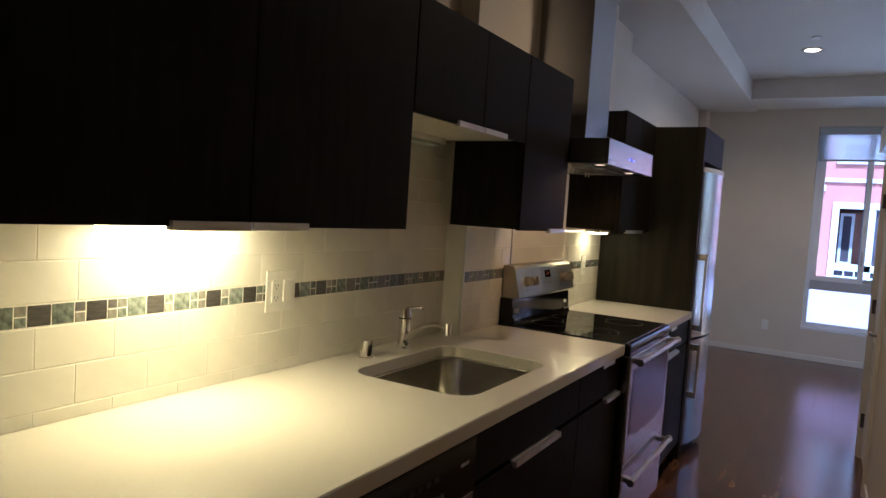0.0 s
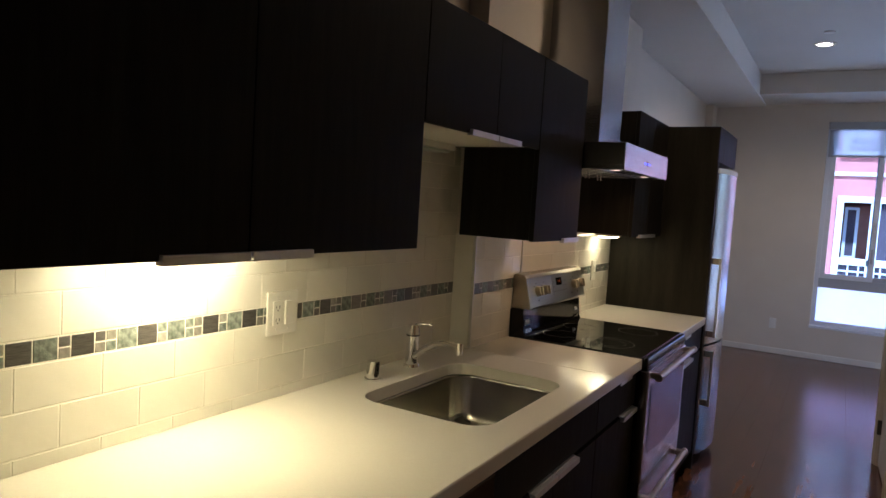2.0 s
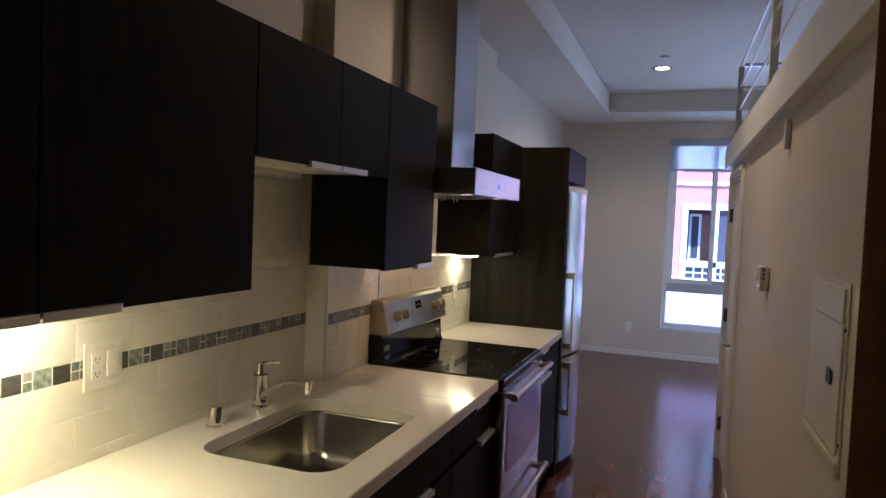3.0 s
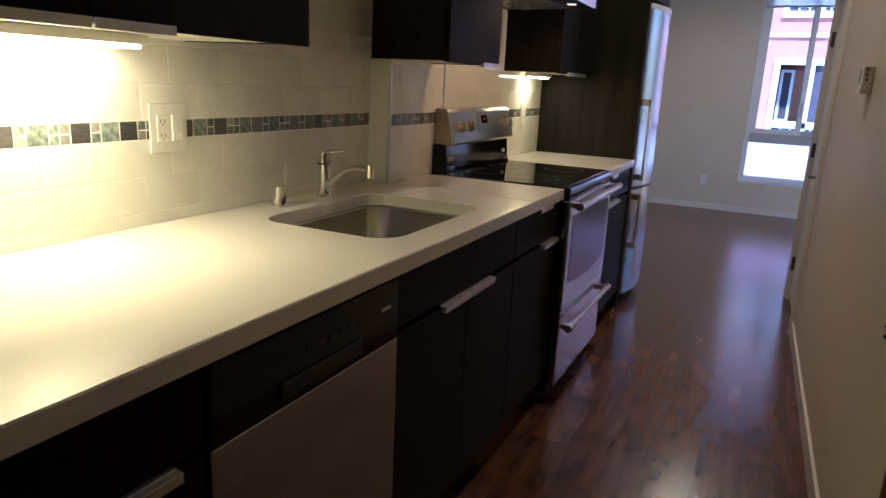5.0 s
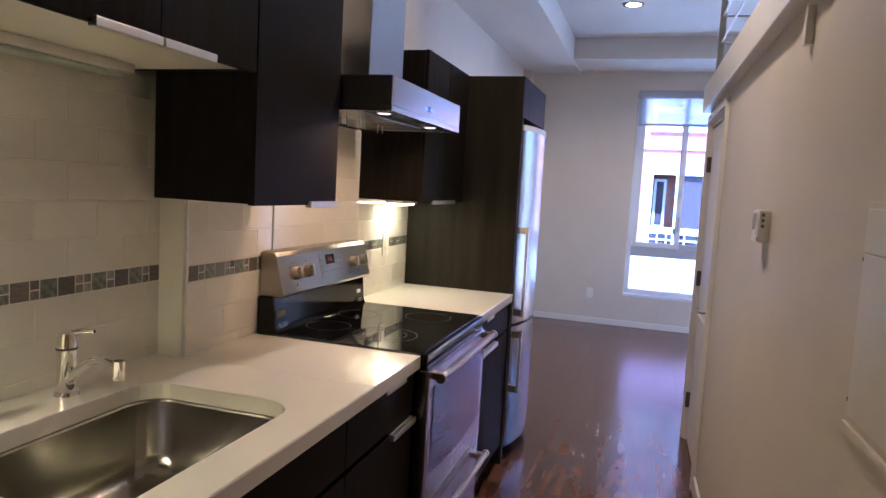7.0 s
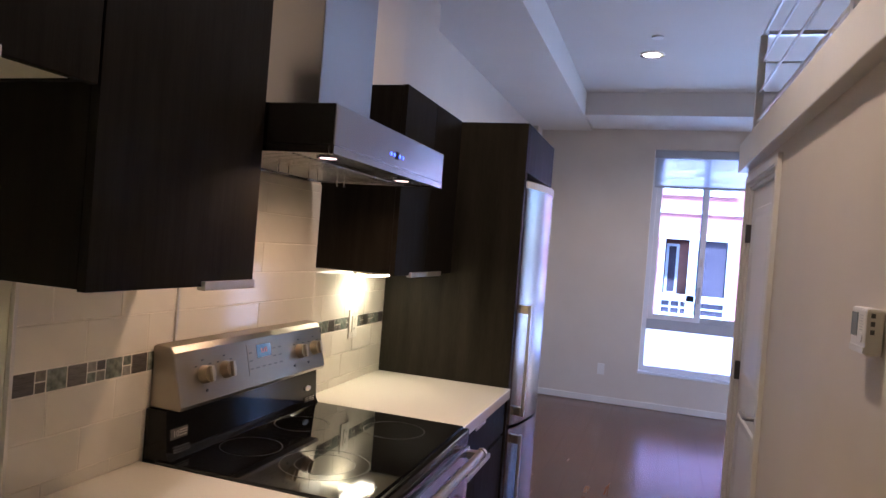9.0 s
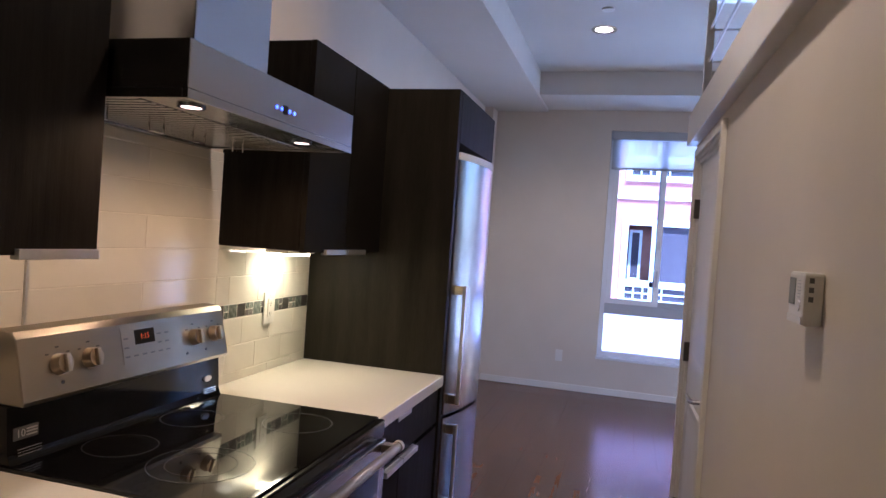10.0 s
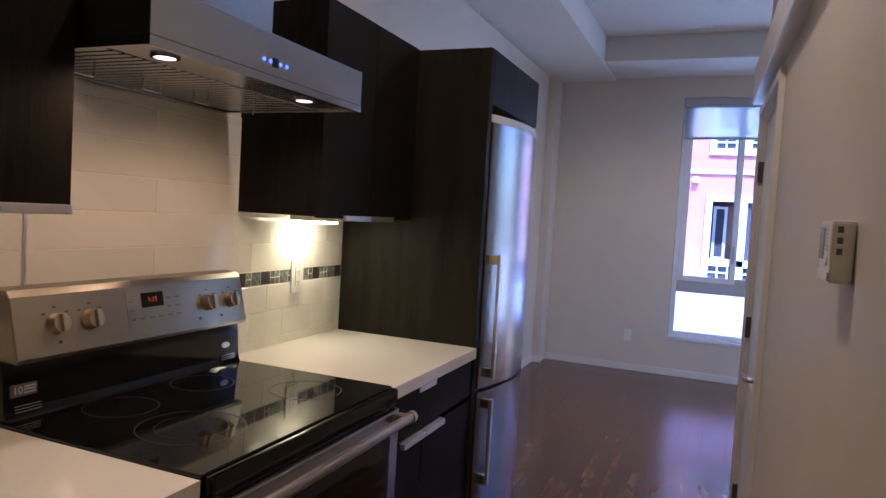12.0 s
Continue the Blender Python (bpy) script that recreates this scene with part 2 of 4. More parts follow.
def box(bm, x0, y0, z0, x1, y1, z1, bevel=0.0, turn=None):
    made = bmesh.ops.create_cube(bm, size=1)["verts"]
    for v in made:
        v.co = Vector(((x0 + x1) / 2 + v.co.x * (x1 - x0), (y0 + y1) / 2 + v.co.y * (y1 - y0), (z0 + z1) / 2 + v.co.z * (z1 - z0)))
    if bevel:
        edges = list({e for v in made for e in v.link_edges})
        made = [v for f in bmesh.ops.bevel(bm, geom=edges, offset=bevel, segments=2, affect="EDGES", profile=0.6)["faces"] for v in f.verts]
    if turn:
        for v in bm.verts:
            v.co = turn @ v.co
    return bm


def boxes(*rows, bevel=0.0):
    bm = bmesh.new()
    for r in rows:
        sub = bmesh.new()
        box(sub, *r, bevel=bevel)
        me = bpy.data.meshes.new("t")
        sub.to_mesh(me)
        sub.free()
        bm.from_mesh(me)
        bpy.data.meshes.remove(me)
    return bm


def tube(bm, a, b, r0, r1=None, seg=20, caps=True):
    a, b = Vector(a), Vector(b)
    m = Matrix.Translation((a + b) / 2) @ (b - a).to_track_quat("Z", "Y").to_matrix().to_4x4()
    bmesh.ops.create_cone(bm, cap_ends=caps, segments=seg, radius1=r0, radius2=r0 if r1 is None else r1, depth=(b - a).length, matrix=m)
    return bm


def sweep(points, radii, seg=14):
    """A round pipe along points, in one mesh."""
    bm, rings = bmesh.new(), []
    pts = [Vector(p) for p in points]
    for i, p in enumerate(pts):
        d = (pts[min(i + 1, len(pts) - 1)] - pts[max(i - 1, 0)]).normalized()
        q = d.to_track_quat("Z", "Y").to_matrix()
        r = radii[i] if isinstance(radii, (list, tuple)) else radii
        rings.append([bm.verts.new(p + q @ Vector((r * math.cos(k * math.tau / seg), r * math.sin(k * math.tau / seg), 0))) for k in range(seg)])
    for a, b in zip(rings, rings[1:]):
        for k in range(seg):
            bm.faces.new((a[k], a[(k + 1) % seg], b[(k + 1) % seg], b[k]))
    bm.faces.new(rings[0][::-1])
    bm.faces.new(rings[-1])
    return bm


def ring(c, r, w, h, seg=64):
    """A flat printed ring lying on a level surface."""
    bm = bmesh.new()
    rows = [[bm.verts.new((c[0] + q * math.cos(k * math.tau / seg), c[1] + q * math.sin(k * math.tau / seg), c[2] + z)) for k in range(seg)] for q, z in ((r - w / 2, 0), (r - w / 2, h), (r + w / 2, h), (r + w / 2, 0))]
    for a, b in zip(rows, rows[1:]):
        for k in range(seg):
            bm.faces.new((a[k], b[k], b[(k + 1) % seg], a[(k + 1) % seg]))
    return bm


def finish(name, bm, mat, smooth):
    bmesh.ops.recalc_face_normals(bm, faces=bm.faces)
    if smooth:
        for f in bm.faces:
            f.smooth = True
        for e in bm.edges:
            if len(e.link_faces) != 2:
                continue
            small, large = sorted(f.calc_area() for f in e.link_faces)
            angle = e.calc_face_angle(0)
            if angle > 0.6 or (angle > 0.15 and large > 6 * small):
                e.smooth = False
    me = bpy.data.meshes.new(name)
    bm.to_mesh(me)
    bm.free()
    me.materials.append(mat)
    return me


def part(name, bm, mat, parent=None, label="", smooth=True):
    ob = new(name, finish(name, bm, mat, smooth))
    if parent is not None:
        ob.parent = parent
        ob.matrix_parent_inverse = Matrix.Translation(parent.location).inverted() if parent.type == "EMPTY" else Matrix()
    return tagged(ob, label)


def thing(name, where, label, category, group=""):
    ob = new(name)
    ob.location = where
    ob.empty_display_size = 0.1
    return tagged(ob, label, category, group)


def setting(name, bm, mat, label="", category="", smooth=False):
    return tagged(part(name, bm, mat, None, label, smooth), label, category, kind="structure")


def lettering(name, text, size, m, mat, parent, label=""):
    cu = bpy.data.curves.new(name, "FONT")
    cu.body, cu.size, cu.extrude, cu.align_x, cu.align_y = text, size, 0.0004, "CENTER", "CENTER"
    tmp = new("tmp", cu)
    me = bpy.data.meshes.new_from_object(tmp.evaluated_get(bpy.context.evaluated_depsgraph_get()))
    bpy.data.objects.remove(tmp)
    me.transform(m)
    me.materials.clear()
    me.materials.append(mat)
    ob = new(name, me)
    ob.parent = parent
    ob.matrix_parent_inverse = Matrix.Translation(parent.location).inverted() if parent.type == "EMPTY" else Matrix()
    return tagged(ob, label)


FACE_X = Matrix(((0, 0, 1, 0), (1, 0, 0, 0), (0, 1, 0, 0), (0, 0, 0, 1)))  # text that faces +x and reads along +y

# ---- the structure ----
RX, WX, KX = -0.06, 0.03, -0.21  # faces of the sink wall, of the range wall and of the room wall beyond the fridge
RW = 1.575                    # the corridor's opposite wall
FAR, CEIL, SOFF = 8.43, 3.02, 2.79
END = 5.12                    # where the corridor opens into the room
ROOM = 3.05
JOG = 2.314                   # where the range wall steps forward
NEAR = 0.318                  # the near end of the counter
TOP = 2.02                    # top of the wall cabinets
CT = 0.914                    # counter top
UB = 1.374                    # underside of the wall cabinets

floor = setting("floor", boxes((-0.4, -1.1, -0.08, ROOM + 0.1, FAR + 0.15, -0.012)), SUBFLOOR, "dark walnut plank floor with a satin sheen", "floor")
wall_kitchen = setting("wall_kitchen", boxes((RX - 0.22, -1.1, 0, RX, 4.80, CEIL), (RX - 0.22, 4.80, 0, KX, FAR + 0.12, CEIL)), PAINT, "cream painted wall behind the kitchen units", "wall")
wall_range = setting("wall_range", boxes((RX - 0.01, JOG, 0, WX, 4.13, SOFF - 0.002)), PAINT, "cream painted wall projection behind the range", "wall")
setting("wall_end", boxes((RX, 0.10, 0, 0.30, NEAR - 0.002, CEIL), bevel=0.004), PAINT, "painted wall end beside the counter", "wall")
setting("wall_back", boxes((RX - 0.12, -1.2, 0, ROOM + 0.1, -1.1, CEIL)), PAINT, "plain painted wall", "wall")
# side window added out of view, so that more daylight fills the room
SY0, SY1, SZ0, SZ1 = 5.7, 7.8, 0.375, 2.69
setting("wall_room", boxes((ROOM, -1.1, 0, ROOM + 0.12, SY0, CEIL), (ROOM, SY1, 0, ROOM + 0.12, FAR + 0.12, CEIL), (ROOM, SY0, 0, ROOM + 0.12, SY1, SZ0), (ROOM, SY0, SZ1, ROOM + 0.12, SY1, CEIL)), PAINT, "plain painted side wall of the room with a window", "wall")
added_window = setting("window_2", boxes((ROOM + 0.04, SY0, SZ0, ROOM + 0.10, SY0 + 0.05, SZ1), (ROOM + 0.04, SY1 - 0.05, SZ0, ROOM + 0.10, SY1, SZ1), (ROOM + 0.04, SY0 + 0.05, SZ0, ROOM + 0.10, SY1 - 0.05, SZ0 + 0.05), (ROOM + 0.04, SY0 + 0.05, SZ1 - 0.05, ROOM + 0.10, SY1 - 0.05, SZ1), bevel=0.003), VINYL, "white framed side window of the room", "window")
side_pane = part("pane", boxes((ROOM + 0.066, SY0 + 0.051, SZ0 + 0.051, ROOM + 0.072, SY1 - 0.051, SZ1 - 0.051)), SIDEGLASS, added_window, smooth=False)
side_pane.visible_shadow = False
setting("ceiling", boxes((RX - 0.3, -1.2, CEIL, ROOM + 0.12, FAR + 0.12, CEIL + 0.15)), CEILING, "pale painted ceiling", "ceiling")
setting("soffit_long", boxes((KX + 0.001, 4.801, SOFF, 0.395, FAR - 0.001, CEIL - 0.001), (RX + 0.001, -1.09, SOFF, 0.395, 4.801, CEIL - 0.001)), CEILING, "painted soffit along the kitchen wall", "soffit")
setting("soffit_cross", boxes((0.396, 7.73, 2.81, ROOM - 0.002, FAR - 0.001, CEIL - 0.001), bevel=0.004), CEILING, "painted soffit over the window wall", "soffit")
setting("pillar", boxes((KX + 0.001, 8.20, 0, -0.125, FAR - 0.001, SOFF - 0.002), bevel=0.004), PAINT, "slim painted corner pillar", "pillar")

WL, WR, WB, WT = 1.035, 2.77, 0.368, 2.615
setting("wall_far", boxes((KX, FAR, 0, WL, FAR + 0.16, CEIL), (WR, FAR, 0, ROOM, FAR + 0.16, CEIL), (WL, FAR, 0, WR, FAR + 0.16, WB), (WL, FAR, WT, WR, FAR + 0.16, CEIL)), PAINT, "cream painted wall with the tall window", "wall")

# corridor wall with the entry opening and the closet door opening
EY0, EY1, EH = 0.52, 1.44, 1.86
DY0, DY1, DH = 4.25, 4.97, 1.89
LB, LT = 1.985, 2.13
CORRIDOR = {"wall_corridor_near": ((RW, -1.1, 0, RW + 0.11, EY0, LB),), "wall_corridor_middle": ((RW, EY1, 0, RW + 0.11, DY0, LB),), "wall_corridor_far": ((RW, DY1, 0, RW + 0.11, END, LB),),
            "wall_over_entry": ((RW, EY0, EH, RW + 0.11, EY1, LB),), "wall_over_closet": ((RW, DY0, DH, RW + 0.11, DY1, LB),)}
for nm, rows in CORRIDOR.items():
    setting(nm, boxes(*rows), PAINT, "warm beige painted corridor wall", "wall")
setting("wall_loft_end", boxes((RW + 0.112, END - 0.11, 0, ROOM - 0.001, END, LB)), PAINT, "painted end wall under the loft", "wall")
setting("wall_closet_side", boxes((RW + 0.112, 2.6, 0, ROOM - 0.001, 2.7, LB)), DARKROOM, "plain wall inside the closet", "wall")
setting("loft_floor", boxes((RW + 0.03, -1.09, LB, ROOM - 0.045, END + 0.005, LT - 0.01)), CEILING, "loft platform over the corridor rooms", "loft")
setting("trim_loft_edge", boxes((RW - 0.047, -1.09, LB - 0.004, RW + 0.029, END + 0.02, LT), bevel=0.005), TRIM, "painted fascia board along the loft edge", "trim")

for nm, r in {"baseboard_corridor": (RW - 0.014, EY1 + 0.09, 0, RW - 0.001, DY0 - 0.075, 0.085), "baseboard_far": (-0.123, FAR - 0.014, 0, ROOM - 0.02, FAR - 0.001, 0.064),
              "baseboard_pillar": (KX + 0.002, 8.186, 0, -0.111, 8.199, 0.064), "baseboard_kitchen": (KX + 0.001, 4.86, 0, KX + 0.014, 8.185, 0.064)}.items():
    setting(nm, boxes(r, bevel=0.003), TRIM, "white painted baseboard", "baseboard")


def casing(name, y0, y1, h, w, steps):
    rows = []
    for i in range(steps):
        t0, t1 = w * i / steps, w * (i + 1) / steps
        d = 0.010 + 0.010 * ((i * 2) % 3) / 2 + 0.004 * (i == steps - 1)
        rows += [(RW - d, y0 - t1, 0, RW - 0.0005, y0 - t0, h + t1), (RW - d, y1 + t0, 0, RW - 0.0005, y1 + t1, h + t1)]
        if h + w < LB - 0.004:
            rows.append((RW - d, y0 - t0, h + t0, RW - 0.0005, y1 + t0, h + t1))
    rows += [(RW + 0.0005, y0, 0, RW + 0.11, y0 + 0.018, h), (RW + 0.0005, y1 - 0.018, 0, RW + 0.11, y1, h), (RW + 0.0005, y0 + 0.018, h - 0.018, RW + 0.11, y1 - 0.018, h)]
    return setting(name, boxes(*rows, bevel=0.0015), TRIM, "cream painted moulded door casing", "trim")


casing("trim_entry_casing", EY0, EY1, EH, 0.105, 6)
casing("trim_closet_casing", DY0, DY1, DH, 0.055, 3)

# ---- window ----
window = setting("window_1", boxes((WL - 0.004, FAR - 0.008, WB - 0.022, WR + 0.004, FAR + 0.10, WB + 0.004), bevel=0.004), VINYL, "tall white window with sliding upper sash and frosted lower pane", "window")
FY0, FY1 = FAR + 0.07, FAR + 0.13
fw = 0.045


def frame_of(x0, x1, z0, z1, w, y0, y1):
    return boxes((x0, y0, z0, x0 + w, y1, z1), (x1 - w, y0, z0, x1, y1, z1), (x0 + w, y0, z0, x1 - w, y1, z0 + w), (x0 + w, y0, z1 - w, x1 - w, y1, z1), bevel=0.003)


part("window_frame", frame_of(WL + 0.002, WR - 0.002, WB + 0.005, WT - 0.002, fw, FY0, FY1), VINYL, window)
part("transom", boxes((WL + fw, FY0 - 0.012, 0.80, WR - fw, FY1, 0.905), bevel=0.004), GREYVINYL, window)
sash = part("sash", frame_of(1.083, 1.585, 0.906, WT - fw - 0.003, 0.05, FY0 + 0.002, FY0 + 0.028), VINYL, window)
part("sash", frame_of(1.525, WR - fw - 0.003, 0.906, WT - fw - 0.003, 0.05, FY0 + 0.031, FY1 - 0.004), GREYVINYL, window)
part("latch", boxes((1.540, FY0 - 0.018, 1.47, 1.573, FY0 + 0.001, 1.55), bevel=0.004), ALUMINIUM, window)
part("pull", boxes((1.545, FY0 - 0.014, 1.10, 1.566, FY0 + 0.001, 1.26), bevel=0.004), GREYVINYL, window)
for nm, r, mat in (("pane", (1.132, FY0 + 0.012, 0.955, 1.536, FY0 + 0.018, WT - 0.098), GLASS), ("pane", (1.574, FY0 + 0.040, 0.955, WR - 0.097, FY0 + 0.046, WT - 0.098), GLASS),
                   ("pane", (WL + fw, FY0 + 0.02, WB + fw, WR - fw, FY0 + 0.026, 0.801), FROSTED)):
    pane = part(nm, boxes(r), mat, window, smooth=False)
    pane.visible_shadow = False
blind = thing("roller_blind", (1.9, FAR + 0.03, WT), "grey sheer roller blind partly lowered in the window", "blind")
part("cassette", boxes((WL + 0.006, FAR + 0.002, WT - 0.085, WR - 0.006, FAR + 0.062, WT - 0.003), bevel=0.008), GREYVINYL, blind)
part("cloth", boxes((WL + 0.02, FAR + 0.030, 2.255, WR - 0.02, FAR + 0.0312, WT - 0.08)), BLIND, blind, "sheer grey fabric", smooth=False)
part("hem_bar", boxes((WL + 0.02, FAR + 0.024, 2.235, WR - 0.02, FAR + 0.037, 2.258), bevel=0.004), GREYVINYL, blind)

# ---- outside ----
setting("ground", boxes((-60, FAR + 0.3, -3.4, 60, 900, -3.2)), ASPHALT, "pale paved courtyard between the buildings", "ground")
OY = 17.0
house = thing("apartment_building", (2, OY, -3.2), "pink stucco apartment building with white window trim", "building")
wins = [(xa, xa + 1.5, za, za + 1.85) for xa in (1.11, -2.7, 4.8) for za in (0.27, 3.0)]
xs = sorted({-9.0, 7.4, *[w[0] for w in wins], *[w[1] for w in wins]})
zs = [-3.2, 0.27, 2.12, 3.0, 4.85, 6.1]
rows = []
for xa, xb in zip(xs, xs[1:]):
    for za, zb in zip(zs, zs[1:]):
        if not any(abs(w[0] - xa) < 0.01 and abs(w[2] - za) < 0.01 for w in wins):
            rows.append((xa, OY, za, xb, OY + 0.3, zb))
part("wall", boxes(*rows), PINK, house, smooth=False)
part("roof", boxes((-9.3, OY - 0.35, 6.1, 7.7, OY + 6, 6.4), bevel=0.02), WHITESTUCCO, house)
part("back_wall", boxes((-9, OY + 2.6, -3.2, 7.4, OY + 2.8, 6.1)), REDWOOD, house, "red-brown siding seen through the windows", smooth=False)
part("string_course", boxes((-9, OY - 0.05, 2.58, 7.4, OY - 0.001, 2.66), bevel=0.008), WHITESTUCCO, house)
part("plinth", boxes((-9, OY - 1.6, -3.2, 7.4, OY - 0.06, 0.14), bevel=0.02), WHITESTUCCO, house, "white parapet wall")
for xa, xb, za, zb in wins:
    w = part("window", frame_of(xa - 0.02, xb + 0.02, za - 0.02, zb + 0.02, 0.13, OY - 0.06, OY + 0.1), WHITESTUCCO, house)
    xm = xa + 0.70
    part("mullion", boxes((xm - 0.09, OY - 0.05, za + 0.11, xm + 0.09, OY + 0.08, zb - 0.11), (xa + 0.11, OY - 0.05, za + 0.38, xb - 0.11, OY + 0.08, za + 0.53), bevel=0.008), WHITESTUCCO, w)
    for g in range(4):
        gx = xa + 0.11 + g * 0.2
        part("glazing_bar", boxes((gx + 0.17, OY - 0.01, za + 0.11, gx + 0.2, OY + 0.02, za + 0.38)), WHITESTUCCO, w)
    part("glazing_bar", boxes((xa + 0.11, OY - 0.012, za + 0.23, xb - 0.11, OY + 0.022, za + 0.26)), WHITESTUCCO, w)
    part("pane", boxes((xa + 0.11, OY + 0.03, za + 0.11, xb - 0.11, OY + 0.04, za + 0.38)), WINGLASS, w, smooth=False)
    part("pane", boxes((xm + 0.09, OY + 0.03, za + 0.53, xb - 0.11, OY + 0.04, zb - 0.11)), WINGLASS, w, smooth=False)
    part("inner_window", frame_of(xa + 0.14, xa + 0.42, za + 0.5, za + 1.65, 0.06, OY + 0.5, OY + 0.56), VINYL, w, "pale blue inner window frame")
    part("inner_pane", boxes((xa + 0.2, OY + 0.52, za + 0.56, xa + 0.36, OY + 0.53, za + 1.59)), WINGLASS, w, smooth=False)
    for k in range(8):
        part("siding_board", boxes((xa + 0.42, OY + 0.52, za + 0.5 + k * 0.15, xm + 0.1, OY + 0.55, za + 0.635 + k * 0.15)), REDWOOD, w, smooth=False)
box_lamp = part("wall_lamp", boxes((0.80, OY - 0.12, 2.38, 0.92, OY - 0.001, 2.50), bevel=0.012), WHITESTUCCO, house)

# ---- doors in the corridor ----
closet = setting("door_1", boxes((RW + 0.012, DY0 + 0.020, 0.012, RW + 0.044, DY1 - 0.020, DH - 0.020), bevel=0.002), DOORWHITE, "closed white moulded panel door with lever handle", "door")


def door_panel(y0, y1, z0, z1, x):
    """A raised field inside a sloped moulding, proud of a door leaf."""
    bm = bmesh.new()
    loops = []
    for inset, d in ((0, 0.0), (0.008, 0.008), (0.022, 0.008), (0.034, 0.001), (0.05, 0.001), (0.07, 0.007)):
        loops.append([bm.verts.new((x - d, yy, zz)) for yy, zz in ((y0 + inset, z0 + inset), (y1 - inset, z0 + inset), (y1 - inset, z1 - inset), (y0 + inset, z1 - inset))])
    for a, b in zip(loops, loops[1:]):
        for k in range(4):
            bm.faces.new((a[k], a[(k + 1) % 4], b[(k + 1) % 4], b[k]))
    bm.faces.new(loops[-1])
    return bm


for z0, z1 in ((0.95, 1.775), (0.15, 0.80)):
    part("door_panel", door_panel(DY0 + 0.11, DY1 - 0.11, z0, z1, RW + 0.0115), DOORWHITE, closet)
for z in (0.25, 0.99, 1.66):
    part("hinge", boxes((RW - 0.012, DY1 - 0.034, z - 0.045, RW + 0.012, DY1 - 0.012, z + 0.045), bevel=0.003), DARKMETAL, closet, "bronze butt hinge")
hz, hy = 0.885, DY0 + 0.07
handle = part("door_handle", sweep([(RW + 0.012, hy, hz), (RW - 0.035, hy, hz), (RW - 0.042, hy + 0.012, hz), (RW - 0.044, hy + 0.11, hz + 0.004)], [0.009, 0.009, 0.009, 0.007]), LEVERMETAL, closet, "satin nickel lever")
part("rose", tube(bmesh.new(), (RW + 0.012, hy, hz), (RW - 0.004, hy, hz), 0.027), LEVERMETAL, handle)

LEAF = pose(RW + 0.036, EY1 - 0.024, 0, 0, 0, -16.0)
entry = setting("door_2", box(bmesh.new(), -0.04, -0.86, 0.01, 0.0, 0.0, EH - 0.025, bevel=0.002, turn=LEAF), WOODDOOR, "orange-brown wooden entry door standing ajar", "door")
latch = part("latch", box(bmesh.new(), -0.033, -0.8665, 1.126, -0.008, -0.8605, 1.196, bevel=0.002, turn=LEAF), DARKMETAL, entry, "dark metal swing latch")
arm = sweep([(-0.030, -0.869, 1.166), (-0.050, -0.8695, 1.165), (-0.0545, -0.8695, 1.162), (-0.0545, -0.8695, 1.159), (-0.0365, -0.8695, 1.1405), (-0.033, -0.8695, 1.1385), (-0.012, -0.869, 1.132)], 0.0033, seg=10)
arm.transform(LEAF)
part("latch_arm", arm, DARKMETAL, latch, "bent dark metal arm")
tag = boxes((-0.0395, -0.873, 1.168, -0.033, -0.8668, 1.186), bevel=0.0015)
tag.transform(LEAF)
part("tag", tag, GREENTAG, latch, "small green plastic tag")
turn_piece = sweep([(-0.028, -0.8667, 1.188), (-0.028, -0.872, 1.188), (-0.0285, -0.8735, 1.194), (-0.029, -0.872, 1.202)], [0.0055, 0.0055, 0.006, 0.004], seg=12)
turn_piece.transform(LEAF)
part("thumb_turn", turn_piece, BRASS, latch, "worn nickel thumb turn")
for z in (0.25, 1.14, 1.70):
    part("hinge", boxes((RW - 0.020, EY1 - 0.03, z - 0.036, RW + 0.004, EY1 - 0.008, z + 0.036), bevel=0.003), ALUMINIUM, entry, "satin metal hinge")

# loft railing
rail = thing("loft_railing", (RW + 0.03, 2.0, LT), "brushed metal loft guard rail with slim horizontal bars", "railing")
PX = RW + 0.02
for y in (END - 0.02, 3.4, 1.9, 0.4):
    part("post", boxes((PX - 0.018, y - 0.018, LT - 0.006, PX + 0.018, y + 0.018, LT + 0.55), bevel=0.003), ALUMINIUM, rail)
part("post", boxes((ROOM - 0.06, END - 0.038, LT - 0.006, ROOM - 0.03, END - 0.002, LT + 0.55), bevel=0.003), ALUMINIUM, rail)
part("top_rail", tube(bmesh.new(), (PX, -1.08, LT + 0.56), (PX, END - 0.02, LT + 0.56), 0.008, seg=12), ALUMINIUM, rail)
part("top_rail", boxes((PX + 0.0205, END - 0.04, LT + 0.551, ROOM - 0.01, END, LT + 0.573), bevel=0.003), ALUMINIUM, rail)
for z in (0.115, 0.26, 0.415):
    part("bar", tube(bmesh.new(), (PX, -1.08, LT + z), (PX, END - 0.02, LT + z), 0.006, seg=10), ALUMINIUM, rail)
    part("bar", tube(bmesh.new(), (PX, END - 0.02, LT + z), (ROOM - 0.04, END - 0.02, LT + z), 0.006, seg=10), ALUMINIUM, rail)

